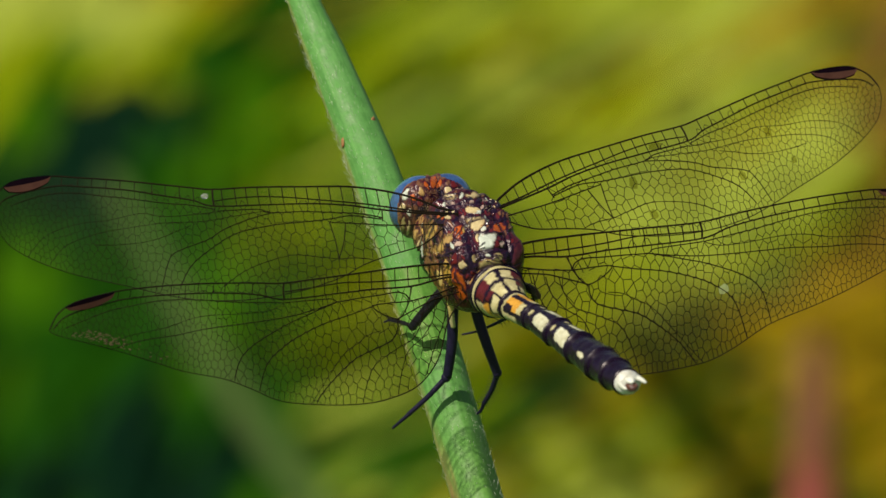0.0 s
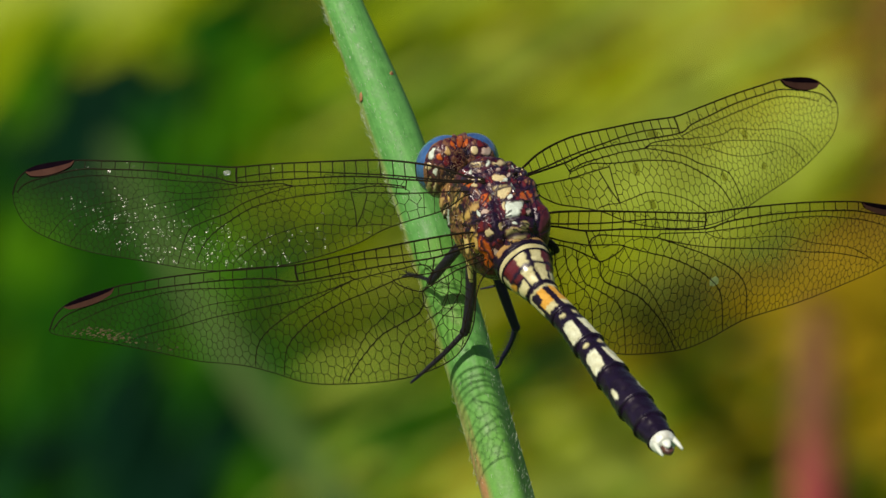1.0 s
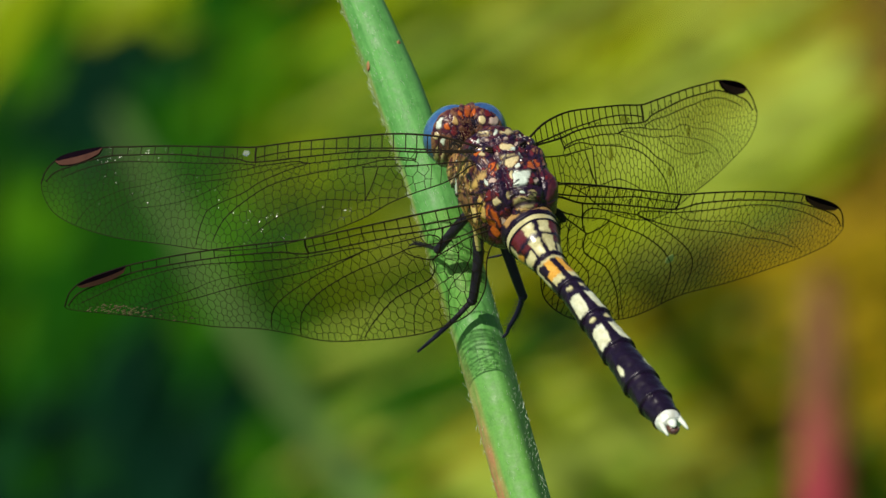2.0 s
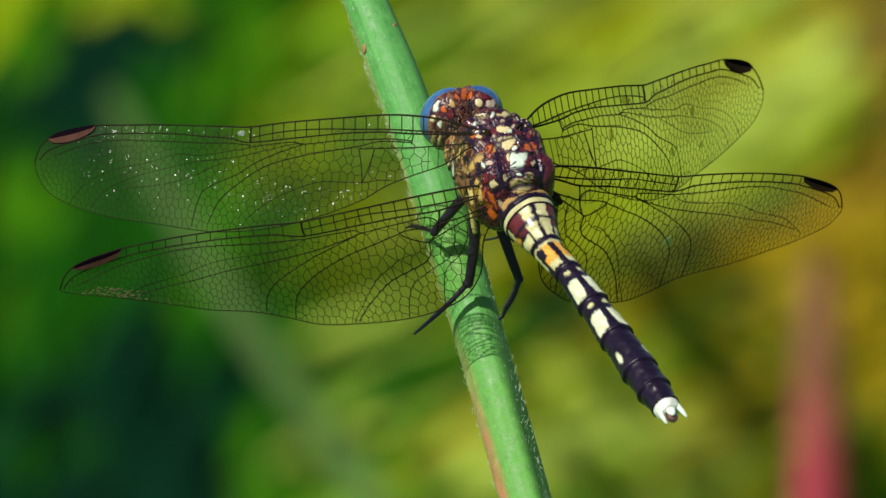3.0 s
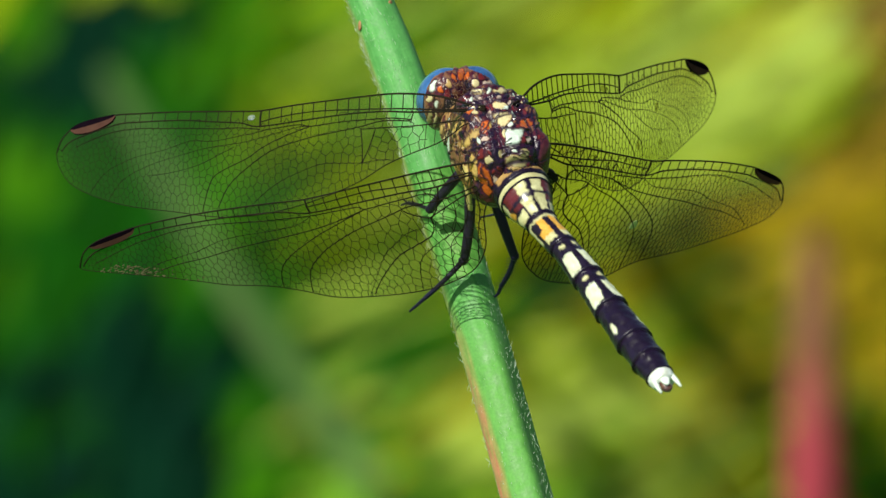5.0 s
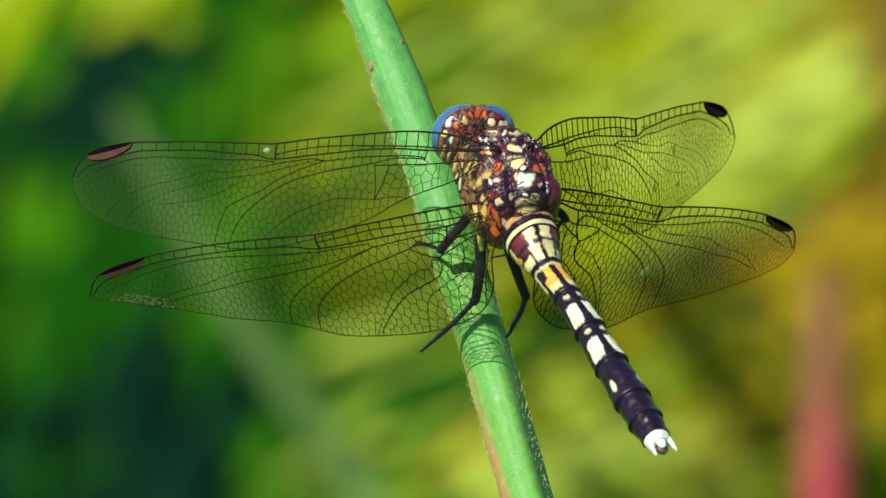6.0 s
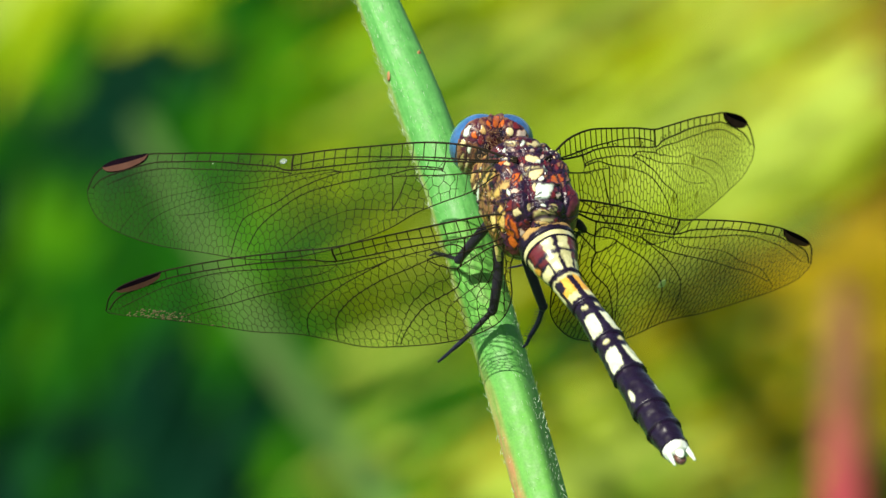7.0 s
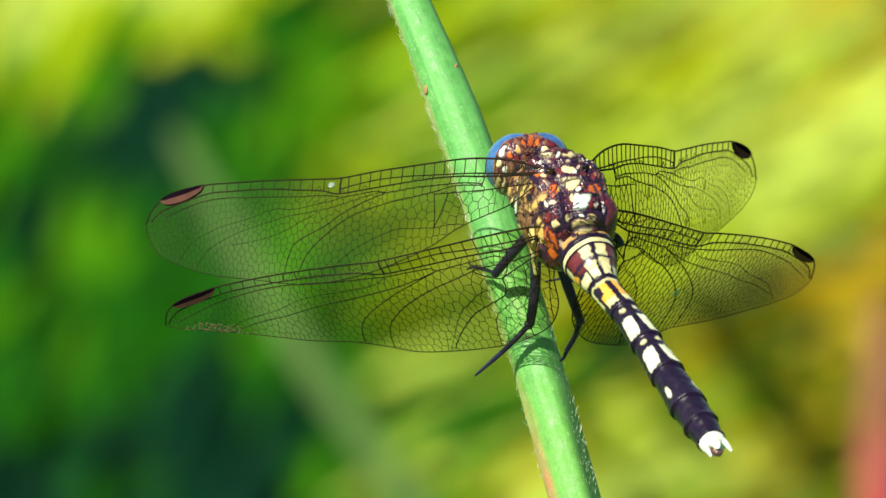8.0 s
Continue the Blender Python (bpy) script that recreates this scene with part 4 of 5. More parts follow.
def girth(a):
    for (a0, r0), (a1, r1) in zip(PROFILE, PROFILE[1:]):
        if a0 <= a <= a1:
            t = (a - a0) / (a1 - a0)
            t = t * t * (3 - 2 * t)
            return r0 + (r1 - r0) * t
    return PROFILE[-1][1] if a > 600 else PROFILE[0][1]


abdomen = tagged(new("abdomen"), "long black abdomen with cream and orange bands and white tip")
abdomen.parent = dragonfly
A_INKS = [(0.010, 0.005, 0.018), (0.52, 0.50, 0.27), (0.62, 0.33, 0.05), (0.10, 0.014, 0.02), (0.36, 0.22, 0.08), (0.66, 0.72, 0.68), (0.62, 0.66, 0.48)]


def marks(seg, t, q, edge):
    """Pattern: material slot at the length t of a segment and the angle q from the dorsal line (degrees, + left)."""
    a = abs(q) + edge * 5
    t = t + edge * 0.05
    if seg == 0:
        return 3 if t < 0.5 else 4 if 0.62 < t < 0.86 and a < 60 else 0
    if seg == 1:
        return 1 if 0.2 < t < 0.86 and a < 120 else 0
    if seg == 2:
        if a < 6 or t > 0.93 or (0.35 < t < 0.44 and a < 84):
            return 0
        if t < 0.36:
            return 1 if a < 33 else 3 if a < 80 else 0 if a < 86 else 1
        if a < 44 - 10 * t:
            return 1
        if t < 0.62 - 0.0016 * (a - 40):
            return 3 if a < 74 else 0 if a < 80 else 2
        if a < 50 - 6 * t:
            return 0
        return 1 if t > 0.67 and a < 104 else 0 if a < 110 else 4
    if seg == 3:
        if t < 0.1:
            return 0
        if t < 0.16:
            return 1
        if a < 13 or t > 0.88:
            return 0
        if t < 0.48 and 42 < a < 80:
            return 0
        if a < 66:
            return 2 if t < 0.7 else 1
        return 1 if 84 < a < 140 and t < 0.7 else 0
    if seg in (4, 5):
        if abs((t - 0.18) / 0.06) ** 2 + abs((a - 30) / 15) ** 2 < 1:
            return 1
        return 6 if abs((t - 0.68) / 0.28) ** 6 + abs((a - 42 - 14 * (t - 0.69)) / 28) ** 5 < 1 else 0
    if seg == 6:
        return 6 if abs((t - 0.68) / 0.15) ** 2 + abs((a - 54) / 9) ** 2 < 1 else 0
    if seg == 9:
        return 5
    return 0


CUTS = [-25, 40, 57, 128, 206, 300, 395, 490, 545, 590, 608]
for seg in range(10):
    a0, a1 = CUTS[seg], CUTS[seg + 1]
    rings, sides = 40, 150
    verts, faces, inks = [], [], []
    for i in range(rings + 1):
        t = i / rings
        a = a0 + (a1 - a0) * t
        lip = 1.0 + (0.03 if seg < 4 else 0.10) * t ** 6 - (0.03 if seg < 4 else 0.07) * (1 - t) ** 4
        if seg == 9:
            lip *= 1.0 - 0.12 * t ** 3
        for s in range(sides):
            q = 2 * math.pi * s / sides
            r = girth(a) * lip * (1 + (0.022 if seg < 4 else 0.05) * noise.noise(Vector((a * 0.07, math.cos(q) * 2, math.sin(q) * 2))))
            keel = 1.0 + 0.05 * max(0, math.cos(q)) ** 12
            verts.append(A_JOINT + (A_DIR * a + A_SIDE * 9 * math.exp(-((a - 125) / 75) ** 2) + (A_UP * math.cos(q) * 0.9 * keel + A_SIDE * math.sin(q)) * r) * UNIT)
            deg = math.degrees(q) - (360 if q > math.pi else 0)
            wob = noise.noise(Vector((seg * 9 + i * 0.2, s * 0.2, 1.7)))
            near = [A_INKS[marks(seg, t + dt, deg + dq, wob)] for dt, dq in ((0, 0), (0.018, 1.5), (-0.018, 1.5), (0.018, -1.5), (-0.018, -1.5))]
            grain = 0.92 + 0.22 * noise.noise(Vector((seg * 9 + a * 0.06, s * 0.11, 4.1)))
            inks.append([sum(n[k] for n in near) / 5 * grain ** (1, 1.2, 1.8)[k] for k in range(3)])
    for i in range(rings):
        for s in range(sides):
            s2 = (s + 1) % sides
            faces.append((i * sides + s, i * sides + s2, (i + 1) * sides + s2, (i + 1) * sides + s))
    faces.append(tuple(range(sides - 1, -1, -1)))
    faces.append(tuple(rings * sides + s for s in range(sides)))
    mesh_object("segment", verts, faces, M_CUTICLE, abdomen, pigment=np.array(inks))
for s in (1, -1):
    pts = [A_JOINT + (A_DIR * a + A_SIDE * s * b + A_UP * 6) * UNIT for a, b in ((590, 14), (604, 17), (620, 18.5), (636, 19))]
    mesh_object("cercus", *tube(pts, [5 * UNIT, 5 * UNIT, 4.2 * UNIT, 2 * UNIT], 12), M_WHITE, abdomen, label="white tail appendage")
mesh_object("anal_plate", *ball(A_JOINT + (A_DIR * 614 - A_UP * 2) * UNIT, (A_DIR, A_SIDE, A_UP), (15 * UNIT, 11 * UNIT, 9 * UNIT), 0.12, 2), M_FACE, abdomen, label="reddish brown plate")
mesh_object("tail_plate", *ball(A_JOINT + (A_DIR * 610 + A_UP * 9) * UNIT, (A_DIR, A_SIDE, A_UP), (14 * UNIT, 8 * UNIT, 5 * UNIT), 0.12, 2), M_WHITE, abdomen, label="white middle plate")

# ---------------------------------------------------------------- legs
def build_leg(label, femur, fr, tibia, tr, tarsus, coxa=()):
    """Femur, tibia and tarsus by plan places (right, down, depth), with half widths."""
    leg = tagged(new("leg"), "black spiny " + label)
    leg.parent = dragonfly
    pts = spline([V(*p) for p in femur], 6)
    n = len(pts)
    mesh_object("femur", *tube(pts, [fr * UNIT * (0.85 + 0.25 * math.sin(math.pi * (i / n) ** 0.7)) for i in range(n)], 14), M_LEG, leg)
    pts = spline([V(*p) for p in tibia], 6)
    n = len(pts)
    mesh_object("tibia", *tube(pts, [tr * UNIT * (1.05 - 0.25 * i / n) for i in range(n)], 12), M_LEG, leg)
    if coxa:
        pts = spline([V(*p) for p in coxa], 5)
        mesh_object("coxa", *tube(pts, [(7.5 - 3.5 * i / len(pts)) * UNIT for i in range(len(pts))], 12), M_CREAM, leg, label="pale yellowish leg base")
    knee = V(*tibia[0])
    mesh_object("knee", *ball(knee, AXES, (fr * 0.95 * UNIT,) * 3, 0.1, 2, 14, 10), M_LEG, leg)
    spines = []
    for i in range(1, n - 1):
        for s in (-1, 1):
            d = (pts[i + 1] - pts[i]).normalized()
            o = (Vector((0.8 * s, -0.6 * s, 0.2)) - d * Vector((0.8 * s, -0.6 * s, 0.2)).dot(d)).normalized()
            tip = pts[i] + (o * 13 + d * 9) * UNIT
            spines.append(tube([pts[i], tip], [0.9 * UNIT, 0.2 * UNIT], 4, False))
    mesh_object("spines", *join(*spines), M_LEG, leg)
    pts = spline([V(*p) for p in tarsus], 5)
    mesh_object("tarsus", *tube(pts, [tr * UNIT * (0.75 - 0.4 * i / len(pts)) for i in range(len(pts))], 10), M_LEG, leg)


build_leg("fore leg folded against the stem", [(852, 262, -120), (824, 286, -148), (792, 322, -175), (763, 357, -205)], 8.8, [(763, 357, -205), (742, 350, -240), (722, 346, -262)], 3.5, [(722, 346, -262), (712, 350, -275)])
build_leg("hind leg stretched across the stem", [(856, 282, -110), (836, 318, -138), (833, 385, -158), (824, 448, -182)], 9.2, [(822, 448, -182), (790, 482, -190), (756, 513, -202)], 5.0, [(756, 513, -202), (740, 527, -209), (727, 538, -214)], [(842, 262, -72), (829, 292, -92), (832, 335, -118), (835, 358, -134)])
build_leg("hind leg bent to the stem", [(872, 285, -110), (876, 330, -138), (893, 385, -150), (913, 440, -172)], 9.0, [(913, 440, -172), (904, 468, -198), (889, 494, -226)], 5.0, [(889, 494, -226), (884, 506, -234), (877, 512, -238)])
build_leg("middle leg tucked under the body", [(958, 285, -120), (975, 293, -96), (984, 303, -100)], 7.5, [(984, 303, -100), (950, 330, -180), (915, 350, -245)], 4.0, [(915, 350, -245), (880, 365, -262), (850, 372, -262)])

# ---------------------------------------------------------------- the stem
stem = tagged(new("plant_stem"), "upright hairy green plant stem with a rusty edge", "stem")


STEM_LINE = [(-1500, 60), (-700, 372), (-400, 494), (-221, 568), (-121, 611), (-21, 653), (79, 693), (229, 747), (379, 795), (529, 841), (700, 890), (882, 940), (1200, 1026), (1500, 1106)]
STEM_GIRTH = [(-1500, 14), (-400, 22), (-221, 28), (-121, 36), (-21, 40), (79, 44), (379, 46), (700, 47.5), (1500, 49)]
STEM_BENT = spline([(x, y, 0) for y, x in STEM_LINE], 12)


def stem_axis(y):
    """Middle of the stem by plan height."""
    x = float(np.interp(y, [p.y for p in STEM_BENT], [p.x for p in STEM_BENT]))
    return W(x, y, -350 + 0.27 * (y - 165))


def stem_radius(y):
    return float(np.interp(y, [g[0] for g in STEM_GIRTH], [g[1] for g in STEM_GIRTH]))


def stem_swell(y, deg):
    """How far the skin lies from the stem's middle, as a share of its half width: one side of the lower stem is flattened."""
    flat = ease(330, 720, y)
    turn = (deg - 22 + 180) % 360 - 180
    if abs(turn) > 85:
        return 1 + 0.06 * flat
    cut = 0.68 / math.cos(radians(turn))
    return (1 + flat * (-0.08 * math.log1p(math.exp(-min(60.0, (cut - 1) / 0.08))))) * (1 + 0.06 * flat)


STEP = 12
line = [stem_axis(y) for y in range(-1500, 1501, STEP)]
end, way = line[-1].copy(), (line[-1] - line[-2])
step = way.length * 8
way.normalize()
while end.z > -0.01:
    way = (way + Vector((0, 0.03, -0.06))).normalized()
    end = end + way * step
    line.append(end.copy())
sides = 128
S_RIGHT, S_UP, S_OUT = VIEW.col[0], VIEW.col[1], VIEW.col[2]


GREEN, PALE_GREEN, GRASS, TAN, RUST = (Vector(c) for c in ((0.060, 0.25, 0.048), (0.13, 0.37, 0.095), (0.11, 0.29, 0.035), (0.30, 0.34, 0.10), (0.46, 0.19, 0.10)))
verts, faces, skin = [], [], []
for i, p in enumerate(line):
    d = (line[min(i + 1, len(line) - 1)] - line[max(i - 1, 0)]).normalized()
    a = (S_RIGHT - d * S_RIGHT.dot(d)).normalized()
    b = d.cross(a)
    b = b if b.dot(S_OUT) > 0 else -b
    y = -1500 + STEP * i
    r = stem_radius(y)
    for s in range(sides):
        q = 2 * math.pi * s / sides
        deg = math.degrees(q)
        rib = 1 + 0.012 * noise.noise(Vector((math.cos(q) * 4, math.sin(q) * 4, i * 0.025)))
        verts.append(p + (a * math.cos(q) + b * math.sin(q)) * r * rib * stem_swell(y, deg) * UNIT + a * 3.0 * ease(330, 720, y) * UNIT)
        streak = noise.noise(Vector((math.cos(q) * 7, math.sin(q) * 7, y * 0.004))) + 0.6 * noise.noise(Vector((math.cos(q) * 19, math.sin(q) * 19, y * 0.012)))
        wob = 9 * noise.noise(Vector((s * 0.2, y * 0.012, 3.1)))
        c = GREEN.lerp(PALE_GREEN, max(0.0, min(1.0, 0.34 + 0.42 * streak)))
        c = c.lerp(GRASS, 0.6 * ease(380, 700, y))
        c = c.lerp(TAN, 0.75 * ease(146, 170, deg + wob) * ease(205, 185, deg))
        c = c.lerp(RUST, min(1.0, 0.75 + 0.7 * noise.noise(Vector((s * 0.3, y * 0.03, 8.0)))) * ease(480, 800, y) * ease(126, 146, deg + wob) * ease(178, 168, deg + wob))
        skin.append(tuple(c))
for i in range(len(line) - 1):
    for s in range(sides):
        s2 = (s + 1) % sides
        faces.append((i * sides + s, i * sides + s2, (i + 1) * sides + s2, (i + 1) * sides + s))
TILT = Matrix.Translation(stem_axis(300)) @ (stem_axis(200) - stem_axis(400)).to_track_quat("Z", "Y").to_matrix().to_4x4()
stem.matrix_world = TILT
UNTILT = TILT.inverted()
mesh_object("stalk", [UNTILT @ v for v in verts], faces, M_STALK, stem, pigment=np.array(skin))
for x, y, r in ((637, 33, 7), (692, -2, 9)):
    c = W(x, y, 0)
    ax = stem_axis(y)
    off = (W(x, y, 0) - W(0, y, 0)).dot(S_RIGHT) - (ax - W(0, y, 0)).dot(S_RIGHT)
    dep = math.sqrt(max((stem_radius(y) * UNIT) ** 2 - (off * 0.95) ** 2, 0))
    c = ax + S_RIGHT * off + S_OUT * dep
    nrm = (c - ax).normalized()
    spot = ball(c, (S_UP, nrm.cross(S_UP), nrm), (r * 1.3 * UNIT, r * 0.7 * UNIT, 2.0 * UNIT), 0.3, 3, 14, 8)
    mesh_object("blemish", [UNTILT @ v for v in spot[0]], spot[1], M_RUST, stem, label="small rust spot")
rng = random.Random(21)
hairs = []
for k in range(1250):
    y = rng.uniform(-250, 1150)
    edge = rng.random() < 0.14
    if y < 420:
        q = rng.gauss(178, 7) if edge else rng.uniform(60, 185)
    else:
        q = rng.choice((rng.gauss(4, 9), rng.gauss(177, 8))) if edge else rng.uniform(-20, 75) if rng.random() < 0.75 else rng.uniform(75, 190)
    p = stem_axis(y)
    d = (stem_axis(y + 10) - p).normalized()
    a = (S_RIGHT - d * S_RIGHT.dot(d)).normalized()
    b = d.cross(a)
    b = b if b.dot(S_OUT) > 0 else -b
    n = a * math.cos(radians(q)) + b * math.sin(radians(q))
    base = p + n * (stem_radius(y) * stem_swell(y, q) - 0.5) * UNIT + a * 3.0 * ease(330, 720, y) * UNIT
    ln = rng.uniform(9, 17) if edge else rng.uniform(3, 7) if q < 75 else rng.uniform(4, 10)
    tip = base + (n * rng.uniform(0.15, 0.6) + d * rng.uniform(0.7, 1.0) * (rng.choice((1, -1, -1)) if edge or q > 75 else -1)).normalized() * ln * UNIT
    hairs.append(tube([base, base.lerp(tip, 0.55) + n * 0.8 * UNIT, tip], [(0.42 if edge else 0.26) * UNIT, (0.3 if edge else 0.2) * UNIT, 0.08 * UNIT], 3, False))
hairs = join(*hairs)
tagged(mesh_object("hairs", [UNTILT @ v for v in hairs[0]], hairs[1], M_STEM_HAIR, stem, label="short white hairs on the stem"), kind="stuff")

# ---------------------------------------------------------------- the meadow behind
ground = mesh_object("ground", [(-300, -300, 0), (300, -300, 0), (300, 300, 0), (-300, 300, 0)], [(0, 1, 2, 3)], M_SOIL, smooth=False)
tagged(ground, "dark mossy meadow soil reaching to the horizon", "ground", kind="structure")


def far(x, y, dist):
    """World place at a plan direction and a distance from the lens."""
    d = VIEW @ Vector(((x - 784) / REACH, (441 - y) / REACH, -1))
    return EYE + d * dist


def soil_distance(x, y):
    """How far along the lens's axis the soil lies at a plan direction."""
    return -EYE.z / (VIEW @ Vector(((x - 784) / REACH, (441 - y) / REACH, -1))).z


def leaf_blade(name, label, category, pts, dist, wide, mat, group="", fold=0.35):
    """A folded, tapering blade that rises from the soil; points by plan direction."""
    ds = [dist] * len(pts)
    ds[0] = soil_distance(*pts[0]) + 0.01
    line = spline([far(x, y, d) for (x, y), d in zip(pts, ds)], 8)
    n = len(line)
    verts, faces = [], []
    for i, p in enumerate(line):
        t = i / (n - 1)
        d = (line[min(i + 1, n - 1)] - line[max(i - 1, 0)]).normalized()
        a = d.cross((EYE - p).normalized() + SUN_FROM).normalized()
        u = a.cross(d)
        h = wide * dist / REACH * max(0.04, math.sin(math.pi * min(1.0, 0.22 + 0.78 * t)) ** 0.5)
        for k in (-1, -0.5, 0, 0.5, 1):
            verts.append(p + a * h * k + u * h * fold * (abs(k) - 0.5))
    for i in range(n - 1):
        for k in range(4):
            faces.append((i * 5 + k, i * 5 + k + 1, (i + 1) * 5 + k + 1, (i + 1) * 5 + k))
    thing = tagged(new(name), label, category, group)
    mesh_object("blade", verts, faces, mat, thing)
    rib = [verts[i * 5 + 2] + (verts[i * 5 + 2] - (verts[i * 5] + verts[i * 5 + 4]) / 2) * 0.1 for i in range(n)]
    mesh_object("midrib", *tube(rib, [wide * dist / REACH * 0.07 * (1.1 - i / n) for i in range(n)], 6), mat, thing)
    return thing


def blade_mesh(pts, rise, wide, fold=0.3):
    """A low blade over the soil, that faces the light."""
    ds = [soil_distance(*p) - rise * k for p, k in zip(pts, (-0.02, 0.7, 1.0, 0.9))]
    line = spline([far(x, y, d) for (x, y), d in zip(pts, ds)], 5)
    n = len(line)
    verts, faces = [], []
    for i, p in enumerate(line):
        t = i / (n - 1)
        d = (line[min(i + 1, n - 1)] - line[max(i - 1, 0)]).normalized()
        a = d.cross((EYE - p).normalized() + SUN_FROM).normalized()
        u = a.cross(d)
        h = wide * ds[1] / REACH * max(0.04, math.sin(math.pi * min(1.0, 0.22 + 0.78 * t)) ** 0.5)
        for k in (-1, 0, 1):
            verts.append(p + a * h * k + u * h * fold * (abs(k) - 0.5))
    for i in range(n - 1):
        for k in range(2):
            faces.append((i * 3 + k, i * 3 + k + 1, (i + 1) * 3 + k + 1, (i + 1) * 3 + k))
    return verts, faces


# the dark leaves have their shade put into the leaf colour
PALE, DARK = "pale sunlit grass blade", "dark green leaf, shade put in its colour"
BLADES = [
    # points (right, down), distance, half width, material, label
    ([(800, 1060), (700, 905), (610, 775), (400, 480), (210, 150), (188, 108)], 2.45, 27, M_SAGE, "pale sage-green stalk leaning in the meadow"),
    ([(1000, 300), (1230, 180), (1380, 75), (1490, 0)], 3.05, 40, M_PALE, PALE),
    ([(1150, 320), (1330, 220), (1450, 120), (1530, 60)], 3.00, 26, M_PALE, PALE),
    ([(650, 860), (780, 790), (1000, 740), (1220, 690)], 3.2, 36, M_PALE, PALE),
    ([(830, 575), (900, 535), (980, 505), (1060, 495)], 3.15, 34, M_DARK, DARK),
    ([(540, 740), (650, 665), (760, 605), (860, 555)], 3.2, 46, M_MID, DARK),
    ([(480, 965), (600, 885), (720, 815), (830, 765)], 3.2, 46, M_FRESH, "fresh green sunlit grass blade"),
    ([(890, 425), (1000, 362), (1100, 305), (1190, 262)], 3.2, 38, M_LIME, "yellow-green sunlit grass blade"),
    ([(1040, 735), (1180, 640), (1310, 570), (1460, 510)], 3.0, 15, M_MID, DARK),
    # added for the dark band across the right hind wing
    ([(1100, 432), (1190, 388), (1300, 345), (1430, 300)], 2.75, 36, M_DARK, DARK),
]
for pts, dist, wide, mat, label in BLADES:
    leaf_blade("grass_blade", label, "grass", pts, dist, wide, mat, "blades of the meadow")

# the patchwork of the meadow, patch by patch: which leaf colour grows where, D and d with painted shade
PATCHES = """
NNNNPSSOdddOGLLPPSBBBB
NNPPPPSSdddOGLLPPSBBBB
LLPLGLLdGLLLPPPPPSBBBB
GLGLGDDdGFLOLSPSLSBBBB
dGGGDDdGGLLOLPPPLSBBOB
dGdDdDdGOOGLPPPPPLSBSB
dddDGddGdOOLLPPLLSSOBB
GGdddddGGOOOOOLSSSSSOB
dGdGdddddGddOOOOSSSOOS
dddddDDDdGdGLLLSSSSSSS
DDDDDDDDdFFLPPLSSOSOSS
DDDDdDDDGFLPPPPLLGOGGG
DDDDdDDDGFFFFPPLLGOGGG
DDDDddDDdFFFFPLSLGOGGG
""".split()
PLANTS = dict(D=(M_DARK, "dense dark green undergrowth, shade put in its colour"), d=(M_MID, "green undergrowth, half shade put in its colour"), G=(M_GREEN, "sunlit green grass"),
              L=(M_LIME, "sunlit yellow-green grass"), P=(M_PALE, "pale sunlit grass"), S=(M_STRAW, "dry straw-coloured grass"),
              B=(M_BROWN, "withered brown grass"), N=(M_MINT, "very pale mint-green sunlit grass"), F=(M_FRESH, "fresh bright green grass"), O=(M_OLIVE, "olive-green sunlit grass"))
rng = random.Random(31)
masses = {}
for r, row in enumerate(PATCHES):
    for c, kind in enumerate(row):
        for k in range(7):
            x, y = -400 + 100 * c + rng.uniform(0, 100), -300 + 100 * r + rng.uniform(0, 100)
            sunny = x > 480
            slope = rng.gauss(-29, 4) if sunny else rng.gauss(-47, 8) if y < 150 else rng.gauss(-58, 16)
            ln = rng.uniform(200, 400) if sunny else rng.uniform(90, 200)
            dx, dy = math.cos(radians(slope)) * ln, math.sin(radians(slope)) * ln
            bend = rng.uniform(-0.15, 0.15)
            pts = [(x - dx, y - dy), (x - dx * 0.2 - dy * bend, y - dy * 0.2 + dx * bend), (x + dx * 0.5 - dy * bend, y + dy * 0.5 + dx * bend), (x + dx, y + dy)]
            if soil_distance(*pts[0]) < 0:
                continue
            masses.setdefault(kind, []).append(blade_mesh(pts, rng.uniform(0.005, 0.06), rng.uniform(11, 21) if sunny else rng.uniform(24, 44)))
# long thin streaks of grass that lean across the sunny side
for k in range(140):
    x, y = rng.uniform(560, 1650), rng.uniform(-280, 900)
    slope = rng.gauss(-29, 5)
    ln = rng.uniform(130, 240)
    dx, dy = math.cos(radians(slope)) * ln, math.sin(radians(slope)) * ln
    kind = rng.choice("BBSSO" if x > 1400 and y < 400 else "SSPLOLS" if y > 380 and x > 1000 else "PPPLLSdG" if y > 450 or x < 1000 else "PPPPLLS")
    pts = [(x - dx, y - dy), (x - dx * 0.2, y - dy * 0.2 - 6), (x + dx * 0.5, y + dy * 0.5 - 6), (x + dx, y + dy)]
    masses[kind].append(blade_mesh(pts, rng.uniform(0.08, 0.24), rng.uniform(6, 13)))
# low grass of the meadow all round
wild = []
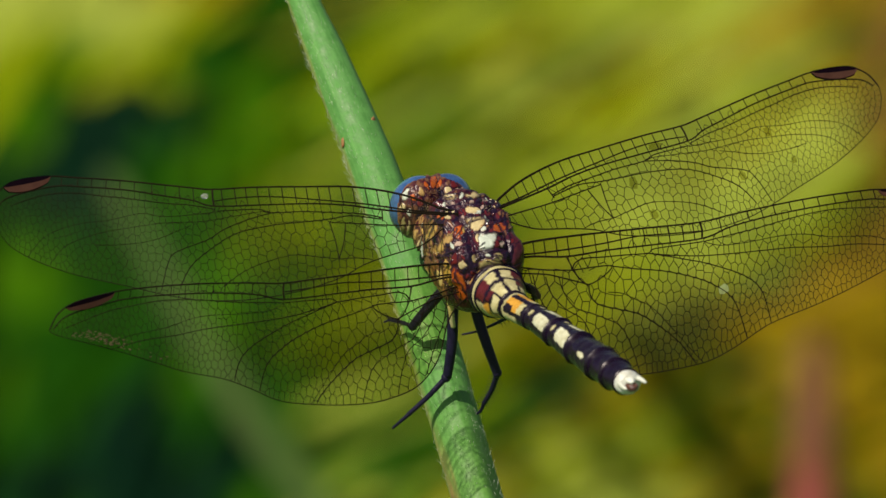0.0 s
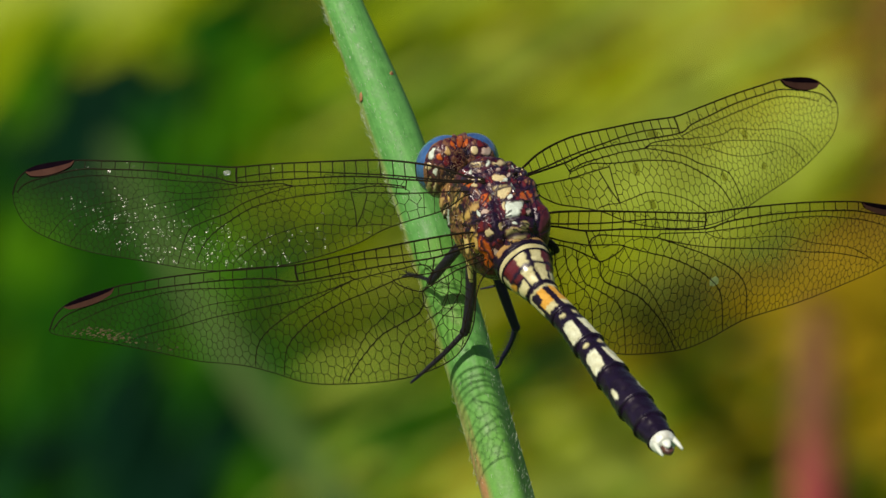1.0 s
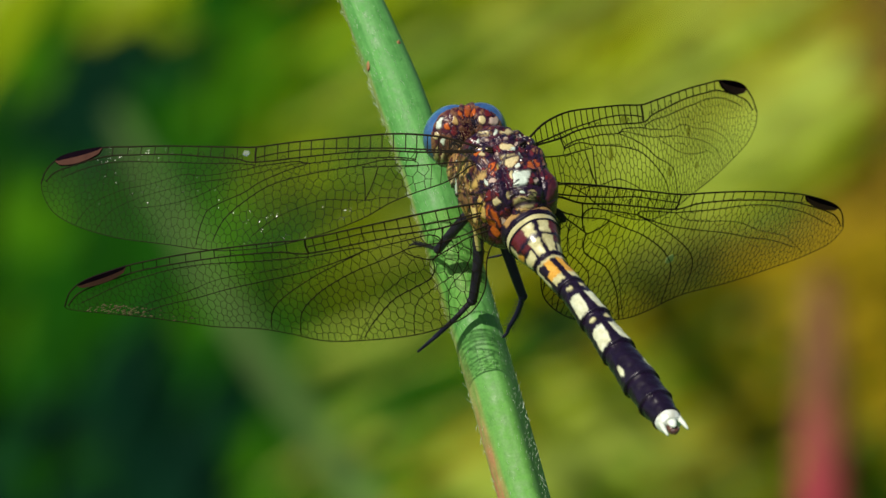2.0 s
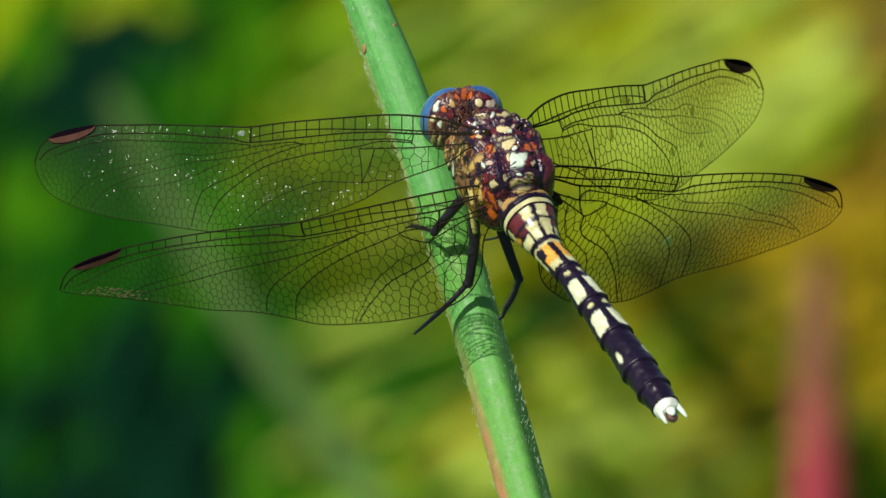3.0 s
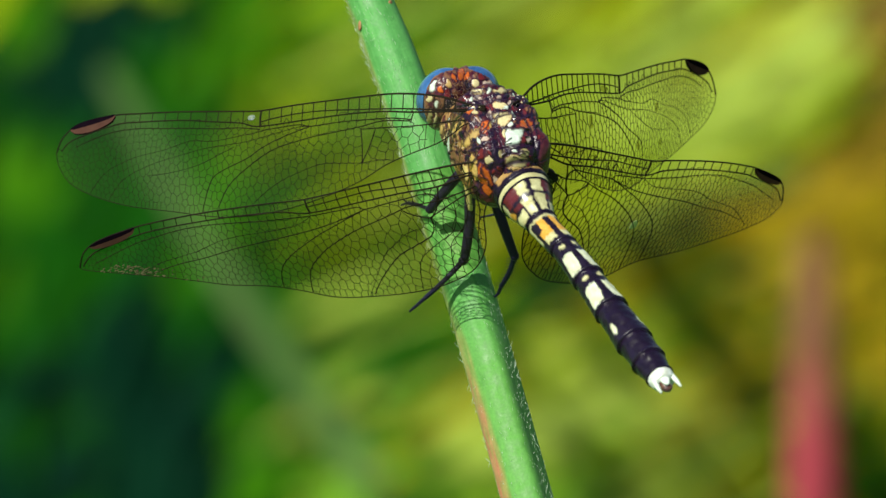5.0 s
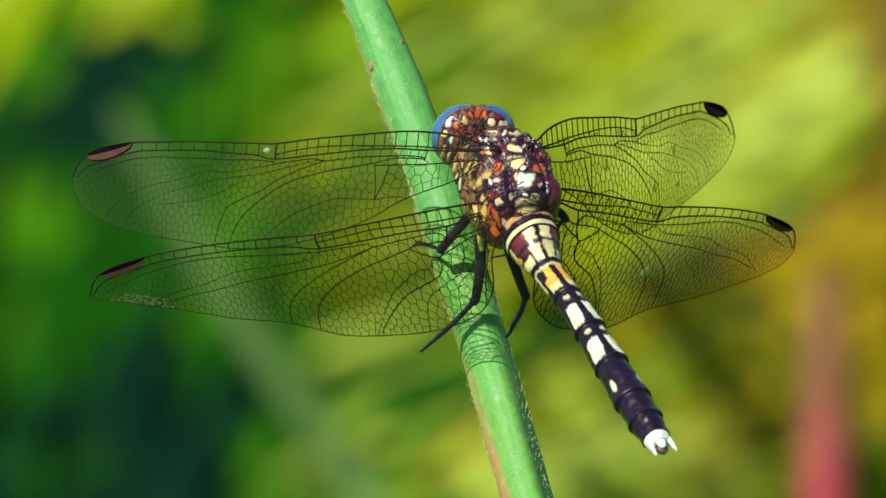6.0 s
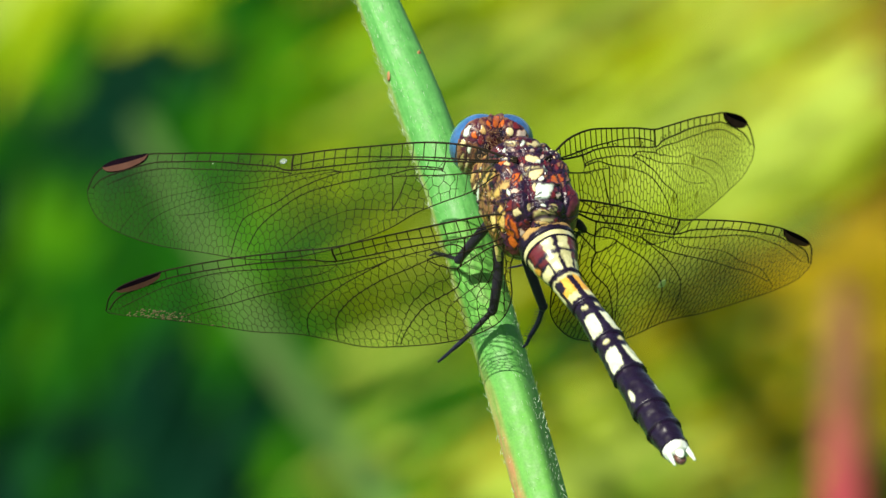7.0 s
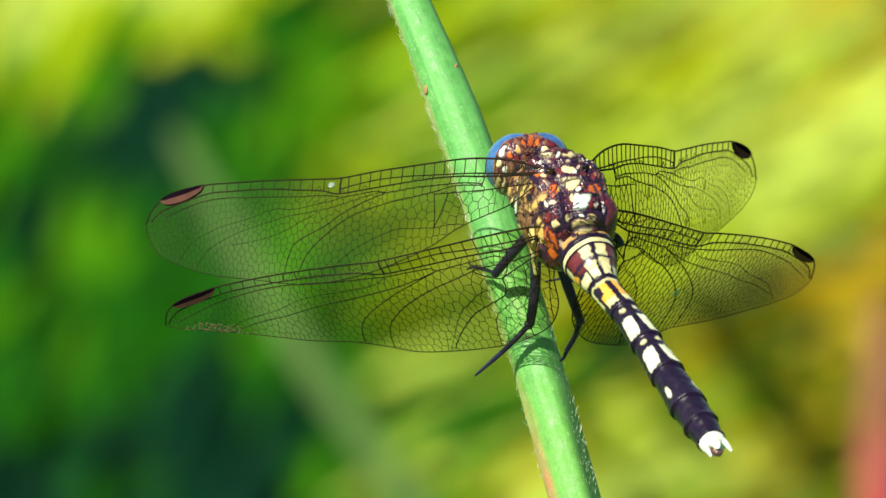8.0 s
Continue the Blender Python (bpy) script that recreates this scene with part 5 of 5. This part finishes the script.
for k in range(3600):
    x, y = rng.uniform(-4, 4), rng.uniform(-3.5, 7)
    if abs(x) < 0.35 and 1.2 < y < 5 or math.hypot(x, y) < 0.12 or math.hypot(x - EYE.x, y - EYE.y) < 0.3:
        continue
    lean, tall, half = rng.uniform(0, 2 * math.pi), rng.uniform(0.06, 0.2), rng.uniform(0.002, 0.005)
    d, a = Vector((math.cos(lean), math.sin(lean), 0)), Vector((-math.sin(lean), math.cos(lean), 0))
    base = Vector((x, y, -0.004))
    line = [(base + d * tall * 0.7 * t * t + Vector((0, 0, tall * t)), half * (1 - t) ** 0.6) for t in (0.0, 0.4, 0.75)]
    wild.append([v for p, h in line for v in (p - a * h, p + a * h)] + [base + d * tall * 0.7 + Vector((0, 0, tall))])
masses["G"].append((sum(wild, []), [q for i in range(len(wild)) for q in ((7 * i, 7 * i + 1, 7 * i + 3, 7 * i + 2), (7 * i + 2, 7 * i + 3, 7 * i + 5, 7 * i + 4), (7 * i + 4, 7 * i + 5, 7 * i + 6))]))
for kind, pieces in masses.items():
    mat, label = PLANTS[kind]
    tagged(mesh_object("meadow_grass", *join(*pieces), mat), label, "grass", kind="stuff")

def bract_material():
    """Crimson bracts that fade to a brownish pink towards the tip."""
    m = M_RED
    nt = m.node_tree
    co = nt.nodes.new("ShaderNodeTexCoord")
    axes = nt.nodes.new("ShaderNodeSeparateXYZ")
    nt.links.new(co.outputs["Object"], axes.inputs[0])
    up = nt.nodes.new("ShaderNodeMapRange")
    up.inputs["From Min"].default_value = far(1440, 770, 2.40).z
    up.inputs["From Max"].default_value = far(1440, 560, 2.40).z
    nt.links.new(axes.outputs["Z"], up.inputs["Value"])
    fade = nt.nodes.new("ShaderNodeMix")
    fade.data_type = "RGBA"
    p = nt.nodes["Principled BSDF"]
    own = p.inputs["Base Color"].links[0].from_socket
    nt.links.new(own, fade.inputs["A"])
    fade.inputs["B"].default_value = (0.31, 0.15, 0.08, 1)
    nt.links.new(up.outputs[0], fade.inputs["Factor"])
    nt.links.new(fade.outputs["Result"], p.inputs["Base Color"])
    return m


flower = tagged(new("red_flower_spike"), "crimson flower spike fading to brownish pink above", "flower")
mesh_object("spike", *tube([far(1440, y, 2.40) for y in (950, 850, 760, 690, 640)],
            [q * 2.40 / REACH for q in (48, 46, 44, 42, 40)], 16), bract_material(), flower, label="crimson spike core")
mesh_object("tip", *tube([far(1444, y, 2.40) for y in (645, 580, 500, 420)],
            [q * 2.40 / REACH for q in (40, 37, 31, 16)], 16), M_RED, flower, label="pinkish brown tip")
# small pointed bracts, set in a spiral up the spike
for k in range(220):
    y = 945 - 520 * k / 220
    thick = float(np.interp(y, [420, 500, 580, 650, 950], [14, 30, 36, 39, 47])) * 2.40 / REACH
    turn = k * 2.39996
    out = VIEW.col[0] * math.cos(turn) + VIEW.col[2] * math.sin(turn)
    wide = out.cross(VIEW.col[1])
    foot, size = far(1441, y, 2.40) + out * thick * 0.9, 30 * 2.40 / REACH
    rows = [(0.0, 0.0, 0.35), (0.35, 0.16, 0.42), (0.75, 0.28, 0.25), (1.1, 0.3, 0.02)]
    verts = [foot + VIEW.col[1] * size * up + out * size * lean + wide * size * half * side for up, lean, half in rows for side in (-1, 1)]
    verts += [foot + VIEW.col[1] * size * up + out * size * (lean + 0.12 * half) for up, lean, half in rows]
    mesh_object("bract", verts, [f for i in range(3) for f in ((2 * i, 8 + i, 9 + i, 2 * i + 2), (8 + i, 2 * i + 1, 2 * i + 3, 9 + i))], M_RED, flower)
base = far(1438, 945, 2.40)
mesh_object("stalk", *tube([base, base.lerp(Vector((base.x, base.y - 0.05, 0)), 0.5), Vector((base.x, base.y - 0.06, -0.005))],
            [0.003, 0.003, 0.0035], 10), M_SAGE, flower)

# ---------------------------------------------------------------- what moves
# seconds, drift right and down, turn across the line of sight, tail tip from the back patch (right, down)
SETTLE = [
    (0.0, -18, -22, 0.0, 255, 251), (0.1, -16, -16, 0.0, 258, 290), (0.2, -13, -11, 0.0, 262, 334), (0.3, -10, -8, 0.0, 254, 356),
    (0.5, -7, -2, 0.0, 273, 393), (1.1, -4, 2, 0.0, 270, 420), (1.5, -4, 2, 0.0, 267, 429), (2.8, -2, 2, 0.0, 271, 444), (3.0, -2, 2, 0.0, 271, 446),
    (3.2, -2, 1, 0.0, 275, 428), (3.5, -2, 1, 0.0, 276, 423), (4.7, -2, 0, 0.0, 275, 426), (5.8, -1, 5, -5.5, 241, 466), (6.5, -1, 8, -5.5, 241, 468),
    (7.0, 0, 7, -5.5, 242, 466), (7.2, 2, 4, -3.5, 250, 432), (7.5, 2, 4, -3.0, 252, 424), (8.0, 1, 1, -3.0, 240, 433),
]
# seconds, nod of the head, downwards
NOD = [(0.0, 4), (0.3, -2), (0.5, -8), (1.0, -11), (3.0, -9), (3.2, -1), (4.7, 0), (5.8, -3), (7.0, -6), (7.2, 3), (8.0, 6)]


def between(rows, t):
    for r0, r1 in zip(rows, rows[1:]):
        if r0[0] <= t <= r1[0]:
            k = (t - r0[0]) / (r1[0] - r0[0])
            return [a + (b - a) * k for a, b in zip(r0[1:], r1[1:])]
    return list(rows[-1][1:])


def body_pose(t):
    dx, dy, turn = between(SETTLE, t)[:3]
    return Matrix.Translation(Vector((dx, -dy, 0)) * UNIT) @ Matrix.Rotation(radians(turn), 4, "Z")


def motions():
    times = [r[0] for r in SETTLE]
    walk(thorax, [(t, body_pose(t)) for t in times])
    walk(head, [(t, Matrix.Translation(Vector((0, -between(NOD, t)[0], 0)) * UNIT) @ body_pose(t)) for t in times])
    rows = []
    for t in times:
        m = body_pose(t)
        right, down = between(SETTLE, t)[3:]
        joint = m @ A_JOINT
        turn = m.to_3x3()
        lag = turn @ Vector((7, -70, 0))
        want = tail_dir(right - lag.x, down + lag.y)
        q = (turn @ A_DIR).rotation_difference(want).to_matrix() @ turn
        rows.append((t, Matrix.Translation(joint) @ q.to_4x4() @ Matrix.Translation(-A_JOINT)))
    walk(abdomen, rows)
    for key, (side, plan, hinge) in WINGS.items():
        rows = []
        for t in sorted(set(times + [r[0] for r in BEAT[key]])):
            place = body_pose(t) @ V(*hinge)
            rows.append((t, Matrix.Translation(place) @ wing_turn(side, *between(BEAT[key], t))))
        walk(wings[key], rows)


motions()
